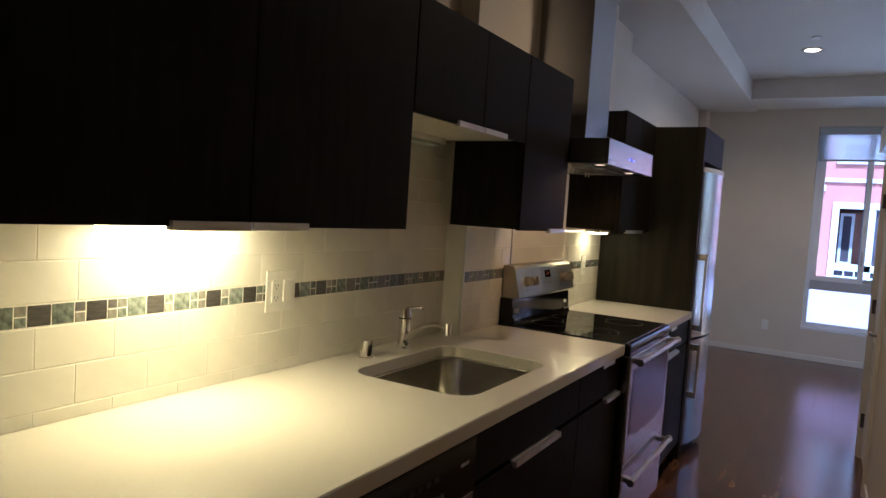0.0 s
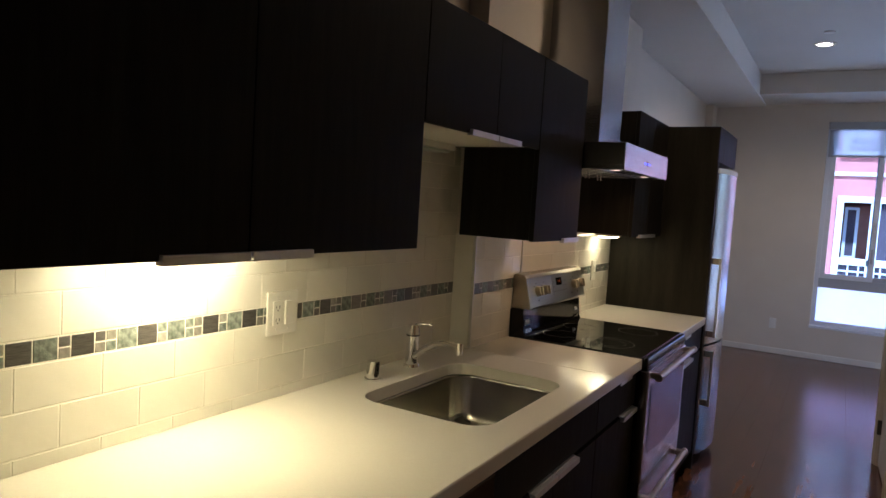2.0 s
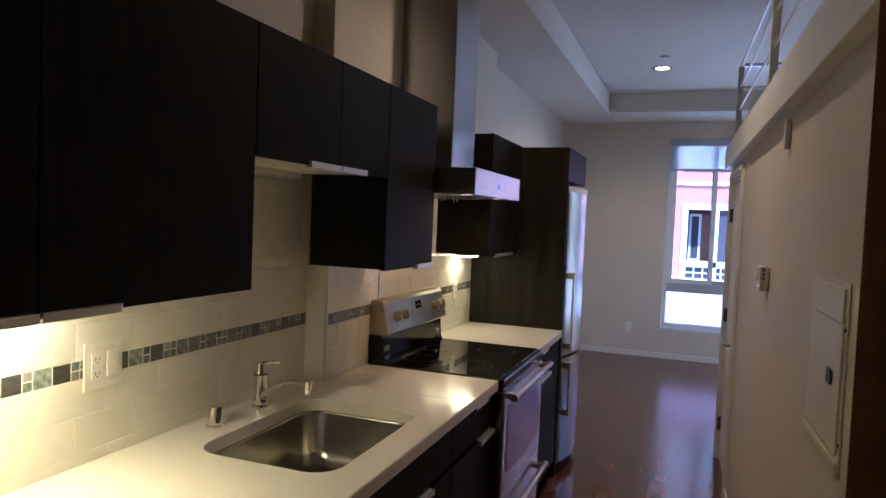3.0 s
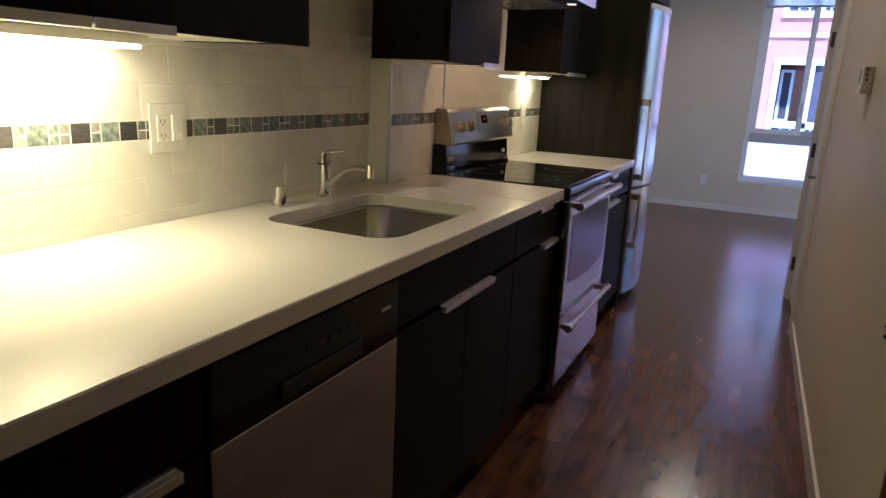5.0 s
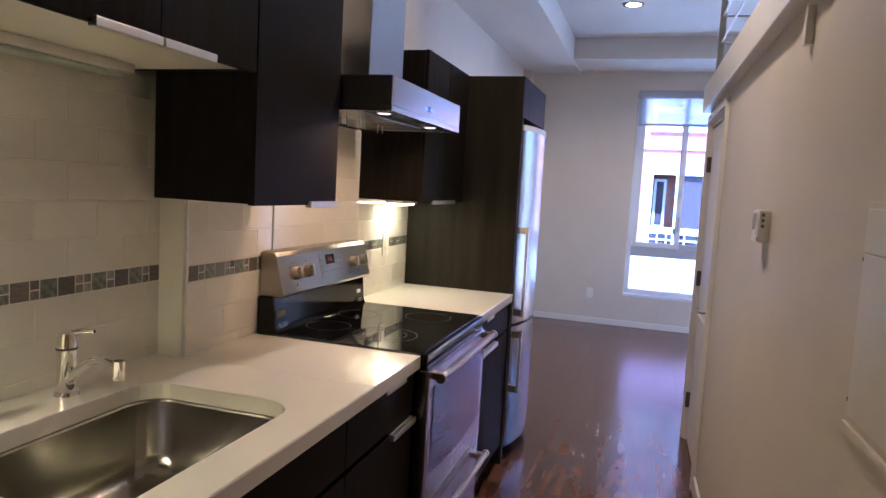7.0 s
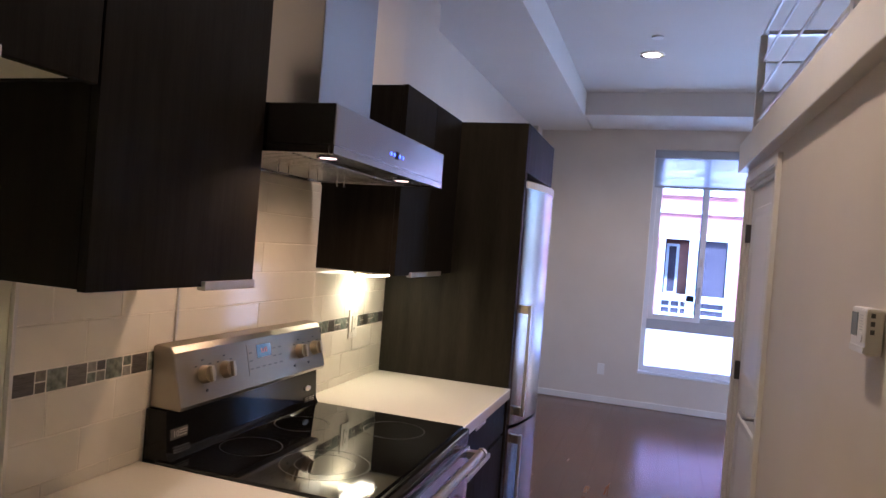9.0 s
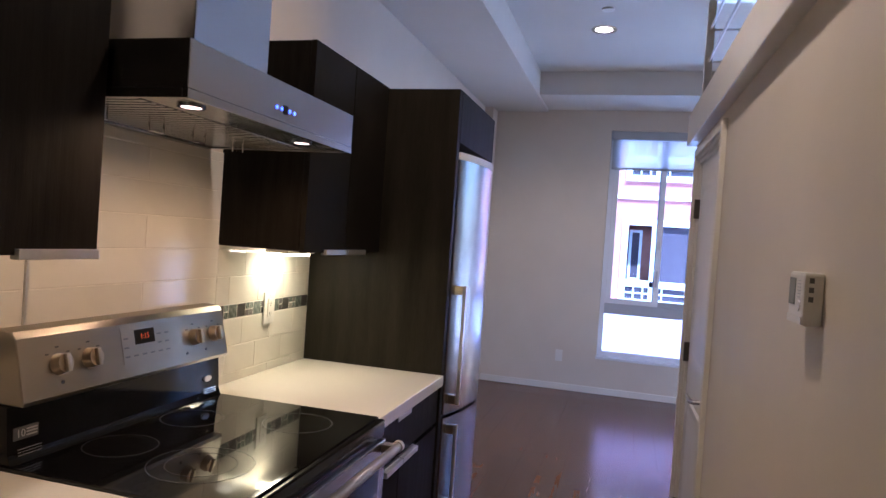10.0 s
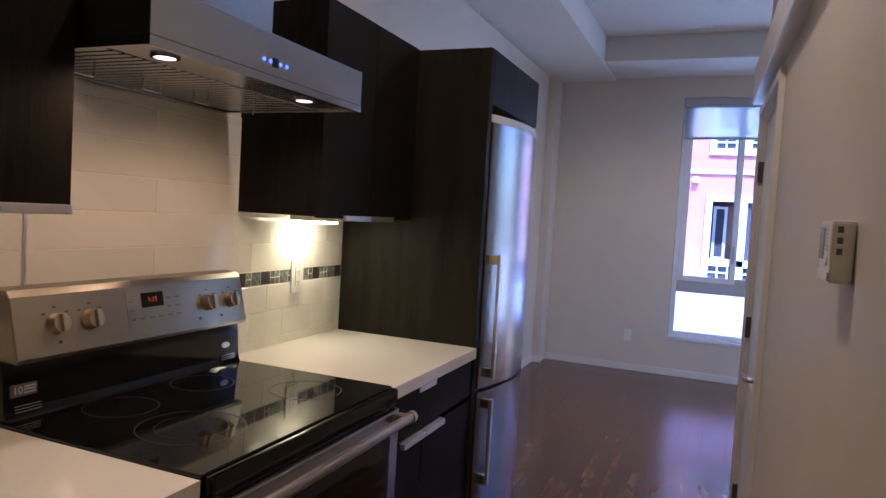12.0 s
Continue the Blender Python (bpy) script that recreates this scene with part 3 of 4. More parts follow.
# wall fittings in the corridor
th = thing("thermostat", (RW, 3.002, 1.3266), "white plastic wall thermostat with grey display", "thermostat")
part("body", boxes((RW - 0.034, 2.934, 1.331, RW - 0.0005, 3.036, 1.4278), bevel=0.006), PLASTIC, th)
part("display", boxes((RW - 0.0355, 2.9884, 1.3662, RW - 0.0342, 3.0292, 1.4163), bevel=0.0004), LCD, th, "grey liquid crystal display")
part("dial", tube(bmesh.new(), (RW - 0.034, 2.9612, 1.3662), (RW - 0.0362, 2.9612, 1.3662), 0.010), PLASTIC, th)
part("cover_flap", boxes((RW - 0.0355, 2.9367, 1.3336, RW - 0.0342, 3.0333, 1.3477), bevel=0.0015), PLASTIC, th)
for k in range(6):
    part("speaker_slot", boxes((RW - 0.0346, 2.9544, 1.3811 + k * 0.006, RW - 0.0342, 2.9748, 1.3829 + k * 0.006)), GREYLABEL, th, smooth=False)
for k in range(3):
    part("vent_slot", boxes((RW - 0.026, 2.933, 1.375 + k * 0.017, RW - 0.018, 2.9342, 1.3846 + k * 0.017)), DARKPRINT, th, smooth=False)
pn = thing("access_panel", (RW, 1.823, 1.05), "white painted metal access panel with black latch", "access panel")
part("frame", boxes((RW - 0.004, 1.68, 1.04, RW - 0.0005, 2.057, 1.46), bevel=0.0015), PAINT, pn)
part("upper_plate", boxes((RW - 0.010, 1.6995, 1.372, RW - 0.0042, 2.0375, 1.448), bevel=0.002), PANELPAINT, pn)
part("lid", boxes((RW - 0.009, 1.6995, 1.085, RW - 0.0042, 2.0375, 1.370), bevel=0.002), PANELPAINT, pn)
part("latch", boxes((RW - 0.014, 1.7645, 1.225, RW - 0.0092, 1.8074, 1.26), bevel=0.003), BLACKPLASTIC, pn, "black slide latch")
part("lower_ledge", boxes((RW - 0.012, 1.6865, 1.052, RW - 0.0042, 2.0505, 1.072), bevel=0.003), PAINT, pn)
for y, z in ((1.6904, 1.36), (2.0466, 1.36), (1.6904, 1.11), (2.0466, 1.11)):
    part("screw", tube(bmesh.new(), (RW - 0.004, y, z), (RW - 0.007, y, z), 0.004, seg=12), DARKMETAL, pn)
ch = thing("door_sensor", (RW, 2.64, 1.85), "small white plastic sensor on the wall", "sensor")
part("case", boxes((RW - 0.02, 2.625, 1.85, RW - 0.0005, 2.655, 1.95), bevel=0.004), PLASTIC, ch)

# the corridor's wall, its doors and the loft run slightly askew to the kitchen
ASKEW = Matrix.Translation((RW, 5.1, 0)) @ Matrix.Rotation(radians(1.5), 4, "Z") @ Matrix.Translation((-RW, -5.1, 0))
CORRIDOR_THINGS = ("wall_corridor", "wall_over", "wall_loft", "wall_closet", "loft_floor", "trim_", "baseboard_corridor", "door_", "loft_railing", "thermostat", "access_panel")
for ob in list(bpy.data.objects):
    if ob.parent is None and ob.name.startswith(CORRIDOR_THINGS):
        ob.matrix_basis = ASKEW @ ob.matrix_basis

# ceiling fittings
dl = thing("downlight", (1.0, DOWN_Y[0], CEIL), "lit recessed ceiling downlight with white ring", "downlight", "ceiling downlights")
part("trim_ring", ring((1.0, DOWN_Y[0], CEIL - 0.006), 0.075, 0.03, 0.006), PLASTIC, dl)
part("lens", tube(bmesh.new(), (1.0, DOWN_Y[0], CEIL - 0.001), (1.0, DOWN_Y[0], CEIL - 0.004), 0.06, seg=40), LAMP_DOWN, dl, "glowing lens")
for dy in DOWN_Y[1:]:
    copy_thing(dl, pose(1.0, dy, CEIL))
sp = thing("sprinkler", (1.043, 6.13, CEIL), "small white ceiling sprinkler cap", "sprinkler")
part("plate", tube(bmesh.new(), (1.043, 6.13, CEIL - 0.0005), (1.043, 6.13, CEIL - 0.012), 0.04, seg=28), PLASTIC, sp)

# ---- kitchen units ----
UF = 0.335                    # door face of the wall cabinets
UD = 0.316


def edge_pull(y0, y1, z, x, parent):
    part("handle", boxes((x + 0.0005, y0, z - 0.010, x + 0.020, y1, z + 0.008), (x - 0.004, y0, z + 0.0085, x + 0.006, y1, z + 0.0105), bevel=0.0018), ALUMINIUM, parent, "satin aluminium edge pull")


def wall_cabinet(y0, y1, z0, back, splits, pulls, label, recess=0.002):
    c = thing("wall_cabinet", (back, (y0 + y1) / 2, z0), label, "wall cabinet", "wall cabinets over the counter")
    t = 0.018
    for nm, r in (("side_panel", (back + 0.0005, y0 + 0.001, z0, UD, y0 + t, TOP)), ("side_panel", (back + 0.0005, y1 - t, z0, UD, y1 - 0.001, TOP)),
                  ("top_panel", (back + 0.0005, y0 + t, TOP - t, UD, y1 - t, TOP)), ("back_panel", (back + 0.0005, y0 + t, z0 + 0.10, back + 0.01, y1 - t, TOP - t))):
        part(nm, boxes(r), ESPRESSO, c, smooth=False)
    part("bottom_panel", boxes((back + 0.0005, y0 + t, z0 + recess, UD - 0.001, y1 - t, z0 + recess + 0.016)), CARCASS, c, "cream melamine underside", smooth=False)
    ys = [y0, *splits, y1]
    for a, b, p in zip(ys, ys[1:], pulls):
        d = part("door", boxes((UD + 0.001, a + 0.0015, z0 - 0.004, UF, b - 0.0015, TOP + 0.002), bevel=0.0012), ESPRESSO, c)
        edge_pull(p[0], p[1], z0 - 0.0015, UF - 0.010, d)
    return c


wall_cabinet(NEAR, 1.431, UB, RX, (0.856,), ((0.665, 0.853), (0.860, 1.025)), "tall espresso wood wall cabinet with two doors")
wall_cabinet(1.433, 2.183, 1.702, RX, (1.845,), ((1.674, 1.842), (1.849, 2.013)), "short espresso wood wall cabinet above the sink")
wall_cabinet(2.185, 2.640, UB, WX, (), ((2.465, 2.636),), "narrow espresso wood wall cabinet beside the range hood")
wall_cabinet(3.462, 4.098, UB, WX, (3.770,), ((3.602, 3.767), (3.774, 3.937)), "espresso wood wall cabinet beside the fridge")

BF = 0.618


def base_cabinet(y0, y1, splits, pulls, drawer, label):
    c = thing("base_cabinet", (0.3, (y0 + y1) / 2, 0), label, "base cabinet", "base cabinets under the counter")
    for nm, r in (("side_panel", (WX + 0.01, y0 + 0.001, 0.105, 0.598, y0 + 0.019, 0.872)), ("side_panel", (WX + 0.01, y1 - 0.019, 0.105, 0.598, y1 - 0.001, 0.872)),
                  ("bottom_panel", (WX + 0.01, y0 + 0.019, 0.105, 0.598, y1 - 0.019, 0.122)), ("back_panel", (WX + 0.01, y0 + 0.019, 0.122, WX + 0.02, y1 - 0.019, 0.60))):
        part(nm, boxes(r), ESPRESSO, c, smooth=False)
    part("toe_kick", boxes((0.535, y0 + 0.001, 0, 0.55, y1 - 0.001, 0.104)), ESPRESSO, c, smooth=False)
    ys = [y0, *splits, y1]
    for a, b, p in zip(ys, ys[1:], pulls):
        d = part("door", boxes((0.5985, a + 0.0015, 0.108, BF, b - 0.0015, 0.716), bevel=0.0012), ESPRESSO, c)
        edge_pull(p[0], p[1], 0.713, BF - 0.004, d)
    f = part("drawer_front", boxes((0.5985, y0 + 0.0015, 0.732, BF, y1 - 0.0015, 0.866), bevel=0.0012), ESPRESSO, c)
    if drawer:
        part("handle", boxes((BF + 0.0005, drawer[0], 0.848, BF + 0.004, drawer[1], 0.871), (BF - 0.012, drawer[0], 0.8665, BF + 0.004, drawer[1], 0.8715), bevel=0.001), ALUMINIUM, f, "satin aluminium tab pull")
    return c


base_cabinet(NEAR, 0.789, (), ((0.55, 0.73),), None, "espresso wood base cabinet at the end of the counter")
base_cabinet(1.393, 2.183, (1.800,), ((1.627, 1.797), (1.803, 1.980)), None, "espresso wood sink base cabinet with two doors")
base_cabinet(2.185, 2.668, (), ((2.477, 2.661),), (2.44, 2.59), "narrow espresso wood drawer cabinet beside the range")
base_cabinet(3.413, 4.098, (3.670,), ((3.516, 3.667), (3.673, 3.824)), (3.63, 3.76), "espresso wood base cabinet beside the fridge")

dw = thing("dishwasher", (0.3, 1.09, 0), "built-in dishwasher with black control strip and steel front", "dishwasher")
part("body", boxes((0.03, 0.793, 0.02, 0.58, 1.390, 0.868)), BLACKPLASTIC, dw, smooth=False)
part("front_panel", boxes((0.581, 0.795, 0.11, 0.622, 1.388, 0.716), bevel=0.004), STEEL, dw, "brushed steel door")
part("control_strip", boxes((0.581, 0.795, 0.7185, 0.624, 1.388, 0.862), bevel=0.006), BLACKENAMEL, dw, "glossy black control strip")
part("pocket_handle", boxes((0.6245, 0.96, 0.735, 0.631, 1.22, 0.767), bevel=0.003), BLACKPLASTIC, dw)
part("badge", boxes((0.6242, 1.307, 0.800, 0.6252, 1.347, 0.808)), GREYLABEL, dw, smooth=False)
for k in range(5):
    part("button", boxes((0.6242, 1.04 + k * 0.035, 0.80, 0.6256, 1.06 + k * 0.035, 0.812), bevel=0.0004), BLACKPLASTIC, dw)
part("toe_kick", boxes((0.535, 0.793, 0, 0.55, 1.390, 0.105)), BLACKPLASTIC, dw, smooth=False)

# ---- counter and sink ----
SC, SH, SR = (0.318, 1.795), (0.212, 0.300), 0.08


def rounded(angle, half, r, centre=SC):
    """The point at which a ray from the centre leaves a rounded rectangle."""
    d = Vector((math.cos(angle), math.sin(angle)))
    lo, hi = 0.0, 1.0
    for _ in range(40):
        t = (lo + hi) / 2
        q = Vector((max(abs(d.x * t) - half[0] + r, 0), max(abs(d.y * t) - half[1] + r, 0)))
        if q.length > r:
            hi = t
        else:
            lo = t
    return (centre[0] + d.x * lo, centre[1] + d.y * lo)


def counter_with_hole(x0, y0, x1, y1, z0, z1):
    bm = bmesh.new()
    corners = [math.atan2(y - SC[1], x - SC[0]) for x in (x0, x1) for y in (y0, y1)]
    inner_corners = [math.atan2(sy * (SH[1] - SR * q), sx * (SH[0] - SR * (1 - q))) for sx in (-1, 1) for sy in (-1, 1) for q in (0.0, 0.15, 0.3, 0.45, 0.6, 0.75, 0.9, 1.0)]
    angles = sorted({round(a, 5) for a in corners + inner_corners + [k * math.tau / 48 - math.pi for k in range(48)]})

    def outer(a):
        dx, dy = math.cos(a), math.sin(a)
        t = min((((x1 if dx > 0 else x0) - SC[0]) / dx) if abs(dx) > 1e-9 else 9e9, (((y1 if dy > 0 else y0) - SC[1]) / dy) if abs(dy) > 1e-9 else 9e9)
        return SC[0] + dx * t, SC[1] + dy * t

    hole = [rounded(a, SH, SR) for a in angles]
    edge = [outer(a) for a in angles]
    lip = [((h[0] - SC[0]) * 1.006 + SC[0], (h[1] - SC[1]) * 1.006 + SC[1]) for h in hole]
    e = 0.003
    small = [((p[0] - SC[0]), (p[1] - SC[1])) for p in edge]
    ins = [(SC[0] + max(x0 + e - SC[0], min(x1 - e - SC[0], p[0])), SC[1] + max(y0 + e - SC[1], min(y1 - e - SC[1], p[1]))) for p in small]
    rows = [[bm.verts.new((p[0], p[1], z)) for p in line] for line, z in ((hole, z0), (hole, z1 - 0.002), (lip, z1), (ins, z1), (edge, z1 - e), (edge, z0))]
    n = len(angles)
    for a, b in zip(rows, rows[1:] + rows[:1]):
        for k in range(n):
            bm.faces.new((a[k], a[(k + 1) % n], b[(k + 1) % n], b[k]))
    return bm


top1 = thing("countertop", (0.3, 1.4, 0.874), "white quartz countertop with a sink cut-out", "countertop")
part("slab", counter_with_hole(RX + 0.001, NEAR, 0.635, JOG - 0.001, 0.874, CT), QUARTZ, top1, smooth=False)
part("slab", boxes((WX + 0.001, JOG - 0.0008, 0.874, 0.635, 2.669, CT), bevel=0.0), QUARTZ, top1, smooth=False)
top2 = thing("countertop", (0.3, 3.74, 0.874), "short white quartz countertop beside the fridge", "countertop")
part("slab", boxes((WX + 0.001, 3.411, 0.874, 0.635, 4.099, CT), bevel=0.003), QUARTZ, top2)

sink = thing("sink", (SC[0], SC[1], 0.70), "undermount stainless steel sink with rounded corners", "sink")


def bowl():
    bm = bmesh.new()
    angles = sorted({round(a, 5) for a in [k * math.tau / 72 for k in range(72)] + [math.atan2(sy * (SH[1] - SR * (1 - q)), sx * (SH[0] - SR * q)) % math.tau for sx in (-1, 1) for sy in (-1, 1) for q in (0, 0.2, 0.4, 0.6, 0.8, 1)]})
    levels = [(0.03, 0.0, 0.873), (-0.004, 0.0, 0.8725), (-0.006, 0.0, 0.868), (-0.014, 0.0, 0.74), (-0.022, 0.004, 0.712), (-0.040, 0.008, 0.694), (-0.07, 0.012, 0.684), (-0.13, 0.0, 0.680)]
    rows = []
    for grow, dr, z in levels:
        half = (SH[0] + grow, SH[1] + grow)
        rows.append([bm.verts.new((*rounded(a, half, max(0.03, SR + min(0, grow) * 0.3 + dr)), z)) for a in angles])
    n = len(angles)
    for a, b in zip(rows, rows[1:]):
        for k in range(n):
            bm.faces.new((a[k], a[(k + 1) % n], b[(k + 1) % n], b[k]))
    bm.faces.new(rows[-1])
    return bm


part("bowl", bowl(), SINKSTEEL, sink)
drain = part("drain", ring((SC[0], SC[1], 0.6805), 0.048, 0.022, 0.004), CHROME, sink, "round chrome drain")
part("strainer", tube(bmesh.new(), (SC[0], SC[1], 0.6808), (SC[0], SC[1], 0.6825), 0.037, seg=28), DARKMETAL, drain)

fa = (0.023, 1.918, CT)
faucet = thing("faucet", fa, "chrome single-lever kitchen faucet with low arched spout", "faucet")
part("base_ring", tube(bmesh.new(), fa, (fa[0], fa[1], CT + 0.008), 0.028, 0.026, seg=32), CHROME, faucet)
part("body", tube(bmesh.new(), (fa[0], fa[1], CT + 0.008), (fa[0], fa[1], CT + 0.108), 0.023, 0.021, seg=32), CHROME, faucet)
part("collar", tube(bmesh.new(), (fa[0], fa[1], CT + 0.108), (fa[0], fa[1], CT + 0.113), 0.0235, seg=32), DARKMETAL, faucet)
lvr = tube(bmesh.new(), (fa[0], fa[1], CT + 0.113), (fa[0], fa[1], CT + 0.146), 0.0225, 0.019, seg=32)
part("cap", lvr, CHROME, faucet)
part("lever", sweep([(fa[0] + 0.005, fa[1] + 0.005, CT + 0.143), (fa[0] + 0.035, fa[1] + 0.008, CT + 0.152), (fa[0] + 0.066, fa[1] + 0.014, CT + 0.153)], [0.008, 0.007, 0.005]), CHROME, faucet)
SWING = Vector((0.925, -0.38, 0))     # the spout is turned towards the near end of the sink
spout = [Vector(fa) + SWING * d + Vector((0, 0, h)) for d, h in ((0.016, 0.038), (0.068, 0.074), (0.13, 0.106), (0.195, 0.121), (0.262, 0.122))]
part("spout", sweep(spout, [0.0125, 0.010, 0.0085, 0.0085, 0.0095]), CHROME, faucet)
tip = spout[-1]
part("aerator", tube(bmesh.new(), tip + Vector((0, 0, 0.013)), tip - Vector((0, 0, 0.026)), 0.0120, 0.0112, seg=24), CHROME, faucet)
gap = thing("air_gap", (0.034, 1.679, CT), "short chrome air gap cap on the counter", "air gap")
part("base", tube(bmesh.new(), (0.034, 1.679, CT), (0.034, 1.679, CT + 0.006), 0.027, seg=28), CHROME, gap)
part("cap", tube(bmesh.new(), (0.034, 1.679, CT + 0.006), (0.034, 1.679, CT + 0.062), 0.0215, 0.0205, seg=28), CHROME, gap)

# under-cabinet lights
for nm, y0, y1, x0, z, lens, lab in (("under_cabinet_light", 0.72, 1.20, -0.02, UB + 0.0015, LAMP_WARM, "lit slim fluorescent light under the wall cabinet"),
                                     ("under_cabinet_light", 1.47, 2.10, RX + 0.012, 1.7035, LENS_OFF, "unlit grey fluorescent light under the short cabinet"),
                                     ("under_cabinet_light", 3.68, 3.88, 0.075, UB + 0.0015, LAMP_WARM, "lit small light under the wall cabinet")):
    u = thing(nm, (x0 + 0.04, (y0 + y1) / 2, z), lab, "cabinet light", "lights under the wall cabinets")
    part("housing", boxes((x0, y0, z - 0.022, x0 + 0.09, y1, z), bevel=0.004), PLASTIC, u)
    part("lens", boxes((x0 + 0.012, y0 + 0.012, z - 0.031, x0 + 0.078, y1 - 0.012, z - 0.0225), bevel=0.004), lens, u)

# ---- range ----
RY0, RY1 = 2.675, 3.406
rg = thing("range", (0.35, 3.0, 0), "stainless electric range with black ceramic glass cooktop", "range")
part("body", boxes((WX + 0.012, RY0, 0.03, 0.625, RY1, 0.896), bevel=0.003), BLACKENAMEL, rg)
part("cooktop", boxes((WX + 0.05, RY0 - 0.003, 0.897, 0.634, RY1 + 0.003, 0.921), bevel=0.003), BLACKGLASS, rg, "glossy black ceramic glass cooktop")
for cx, cy, rr, inner in ((0.205, 2.885, 0.080, 0), (0.205, 3.145, 0.080, 0), (0.435, 2.862, 0.112, 0.075), (0.465, 3.24, 0.092, 0)):
    b = part("burner_ring", ring((cx, cy, 0.9211), rr, 0.0022, 0.0003), BURNERLINE, rg)
    if inner:
        part("inner_ring", ring((cx, cy, 0.9211), inner, 0.0016, 0.0003), BURNERLINE, b)
legs = [(0.06, RY0 + 0.03), (0.06, RY1 - 0.05), (0.58, RY0 + 0.03), (0.58, RY1 - 0.05)]
for x, y in legs:
    part("foot", tube(bmesh.new(), (x, y, 0), (x, y, 0.03), 0.018, seg=16), BLACKPLASTIC, rg)


def extruded(profile, y0, y1, round_ends=0.0):
    """A closed x-z outline drawn out along y."""
    bm = bmesh.new()
    ends = [[bm.verts.new((x, y, z)) for x, z in profile] for y in (y0, y1)]
    n = len(profile)
    for k in range(n):
        bm.faces.new((ends[0][k], ends[0][(k + 1) % n], ends[1][(k + 1) % n], ends[1][k]))
    bm.faces.new(ends[0])
    bm.faces.new(ends[1][::-1])
    if round_ends:
        bmesh.ops.bevel(bm, geom=[e for e in bm.edges if abs(e.verts[0].co.y - e.verts[1].co.y) < 1e-6], offset=round_ends, segments=3, affect="EDGES", profile=0.6)
    return bm


part("backguard", extruded([(WX + 0.008, 0.90), (0.117, 0.921), (0.111, 0.932), (0.1055, 0.94), (0.101, 1.04), (WX + 0.008, 1.04)], RY0 + 0.003, RY1 - 0.003, 0.002), BLACKENAMEL, rg, "black enamel back panel")
console = part("console", extruded([(WX + 0.008, 1.041), (0.127, 1.041), (0.131, 1.05), (0.101, 1.178), (0.090, 1.192), (WX + 0.02, 1.196), (WX + 0.008, 1.19)], RY0 + 0.012, RY1, 0.006), STEEL_H, rg, "brushed steel control console")
tilt = math.atan2(0.03, 0.128)
nx, nz = math.cos(tilt), math.sin(tilt)


def on_console(y, z, out=0.0):
    return Vector((0.131 - (z - 1.05) * 0.03 / 0.128 + out * nx, y, z + out * nz))


for y in (2.785, 2.872, 3.252, 3.345):
    k = part("knob", tube(bmesh.new(), on_console(y, 1.115, 0.0005), on_console(y, 1.115, 0.022), 0.0235, 0.0205, seg=28), BRASS, rg, "satin nickel knob")
    c0 = on_console(y, 1.115, 0.0222)
    g = boxes((-0.004, -0.0055, -0.0195, 0.009, 0.0055, 0.0195), bevel=0.002)
    g.transform(Matrix.Translation(c0) @ Matrix.Rotation(-tilt, 4, "Y"))
    part("grip", g, BRASS, k)
    for a in (-50, 0, 50):
        p = on_console(y + 0.036 * math.sin(radians(a)), 1.115 + 0.036 * math.cos(radians(a)), 0.0006)
        part("mark", boxes((p.x - 0.0004, p.y - 0.004, p.z - 0.0015, p.x + 0.0008, p.y + 0.004, p.z + 0.0015)), DARKPRINT, rg, smooth=False)
for y, z in ((2.79, 1.075), (3.215, 1.075), (3.30, 1.075)):
    p = on_console(y, z, 0.001)
    part("indicator", tube(bmesh.new(), p - Vector((0.001, 0, 0)), p + Vector((0.001, 0, 0)), 0.004, seg=12), DARKPRINT, rg)


def console_plate(y0, y1, z0, z1, t):
    bm = bmesh.new()
    vs = [bm.verts.new(on_console(y, z, o)) for o in (0.0003, t) for y, z in ((y0, z0), (y1, z0), (y1, z1), (y0, z1))]
    for f in ((0, 1, 2, 3), (4, 5, 6, 7), (0, 1, 5, 4), (1, 2, 6, 5), (2, 3, 7, 6), (3, 0, 4, 7)):
        bm.faces.new([vs[i] for i in f])
    return bm


disp = part("display_panel", console_plate(2.975, 3.152, 1.082, 1.166, 0.0015), STEEL_H, rg, "recessed keypad panel")
part("display", console_plate(3.02, 3.092, 1.124, 1.160, 0.0022), BLACKGLASS, disp)
for r_ in range(3):
    for c_ in range(6):
        y = 2.989 + c_ * 0.030
        if r_ > 0 and 3.01 < y < 3.10:
            continue
        part("key_print", console_plate(y - 0.008, y + 0.008, 1.096 + r_ * 0.022, 1.100 + r_ * 0.022, 0.0018), KEYPRINT, disp, smooth=False)
m_txt = Matrix.Translation(on_console(3.056, 1.142, 0.0024)) @ Matrix.Rotation(-tilt, 4, "Y") @ FACE_X
lettering("clock_digits", "1:15", 0.019, m_txt, RED_LED, disp, "orange clock digits")
m_txt = Matrix.Translation((0.1075, 2.708, 0.981)) @ Matrix.Rotation(-0.09, 4, "Y") @ FACE_X
sticker = part("sticker", boxes((0.1028, 2.692, 0.968, 0.1062, 2.752, 0.994), bevel=0.0004), DARKPRINT, rg, "small grey warranty sticker")
lettering("sticker_number", "10", 0.022, m_txt, GREYLABEL, sticker)
for z in (0.975, 0.982, 0.988):
    part("sticker_print", boxes((0.1063, 2.722, z - 0.0015, 0.1075, 2.748, z + 0.0015)), GREYLABEL, sticker, smooth=False)
bm = bmesh.new()
tube(bm, (0.104, 3.345, 0.978), (0.1083, 3.345, 0.978), 0.0085, seg=28)
for v in bm.verts:
    v.co.y = 3.345 + (v.co.y - 3.345) * 2.0
part("badge", bm, ALUMINIUM, rg, "oval metal badge")
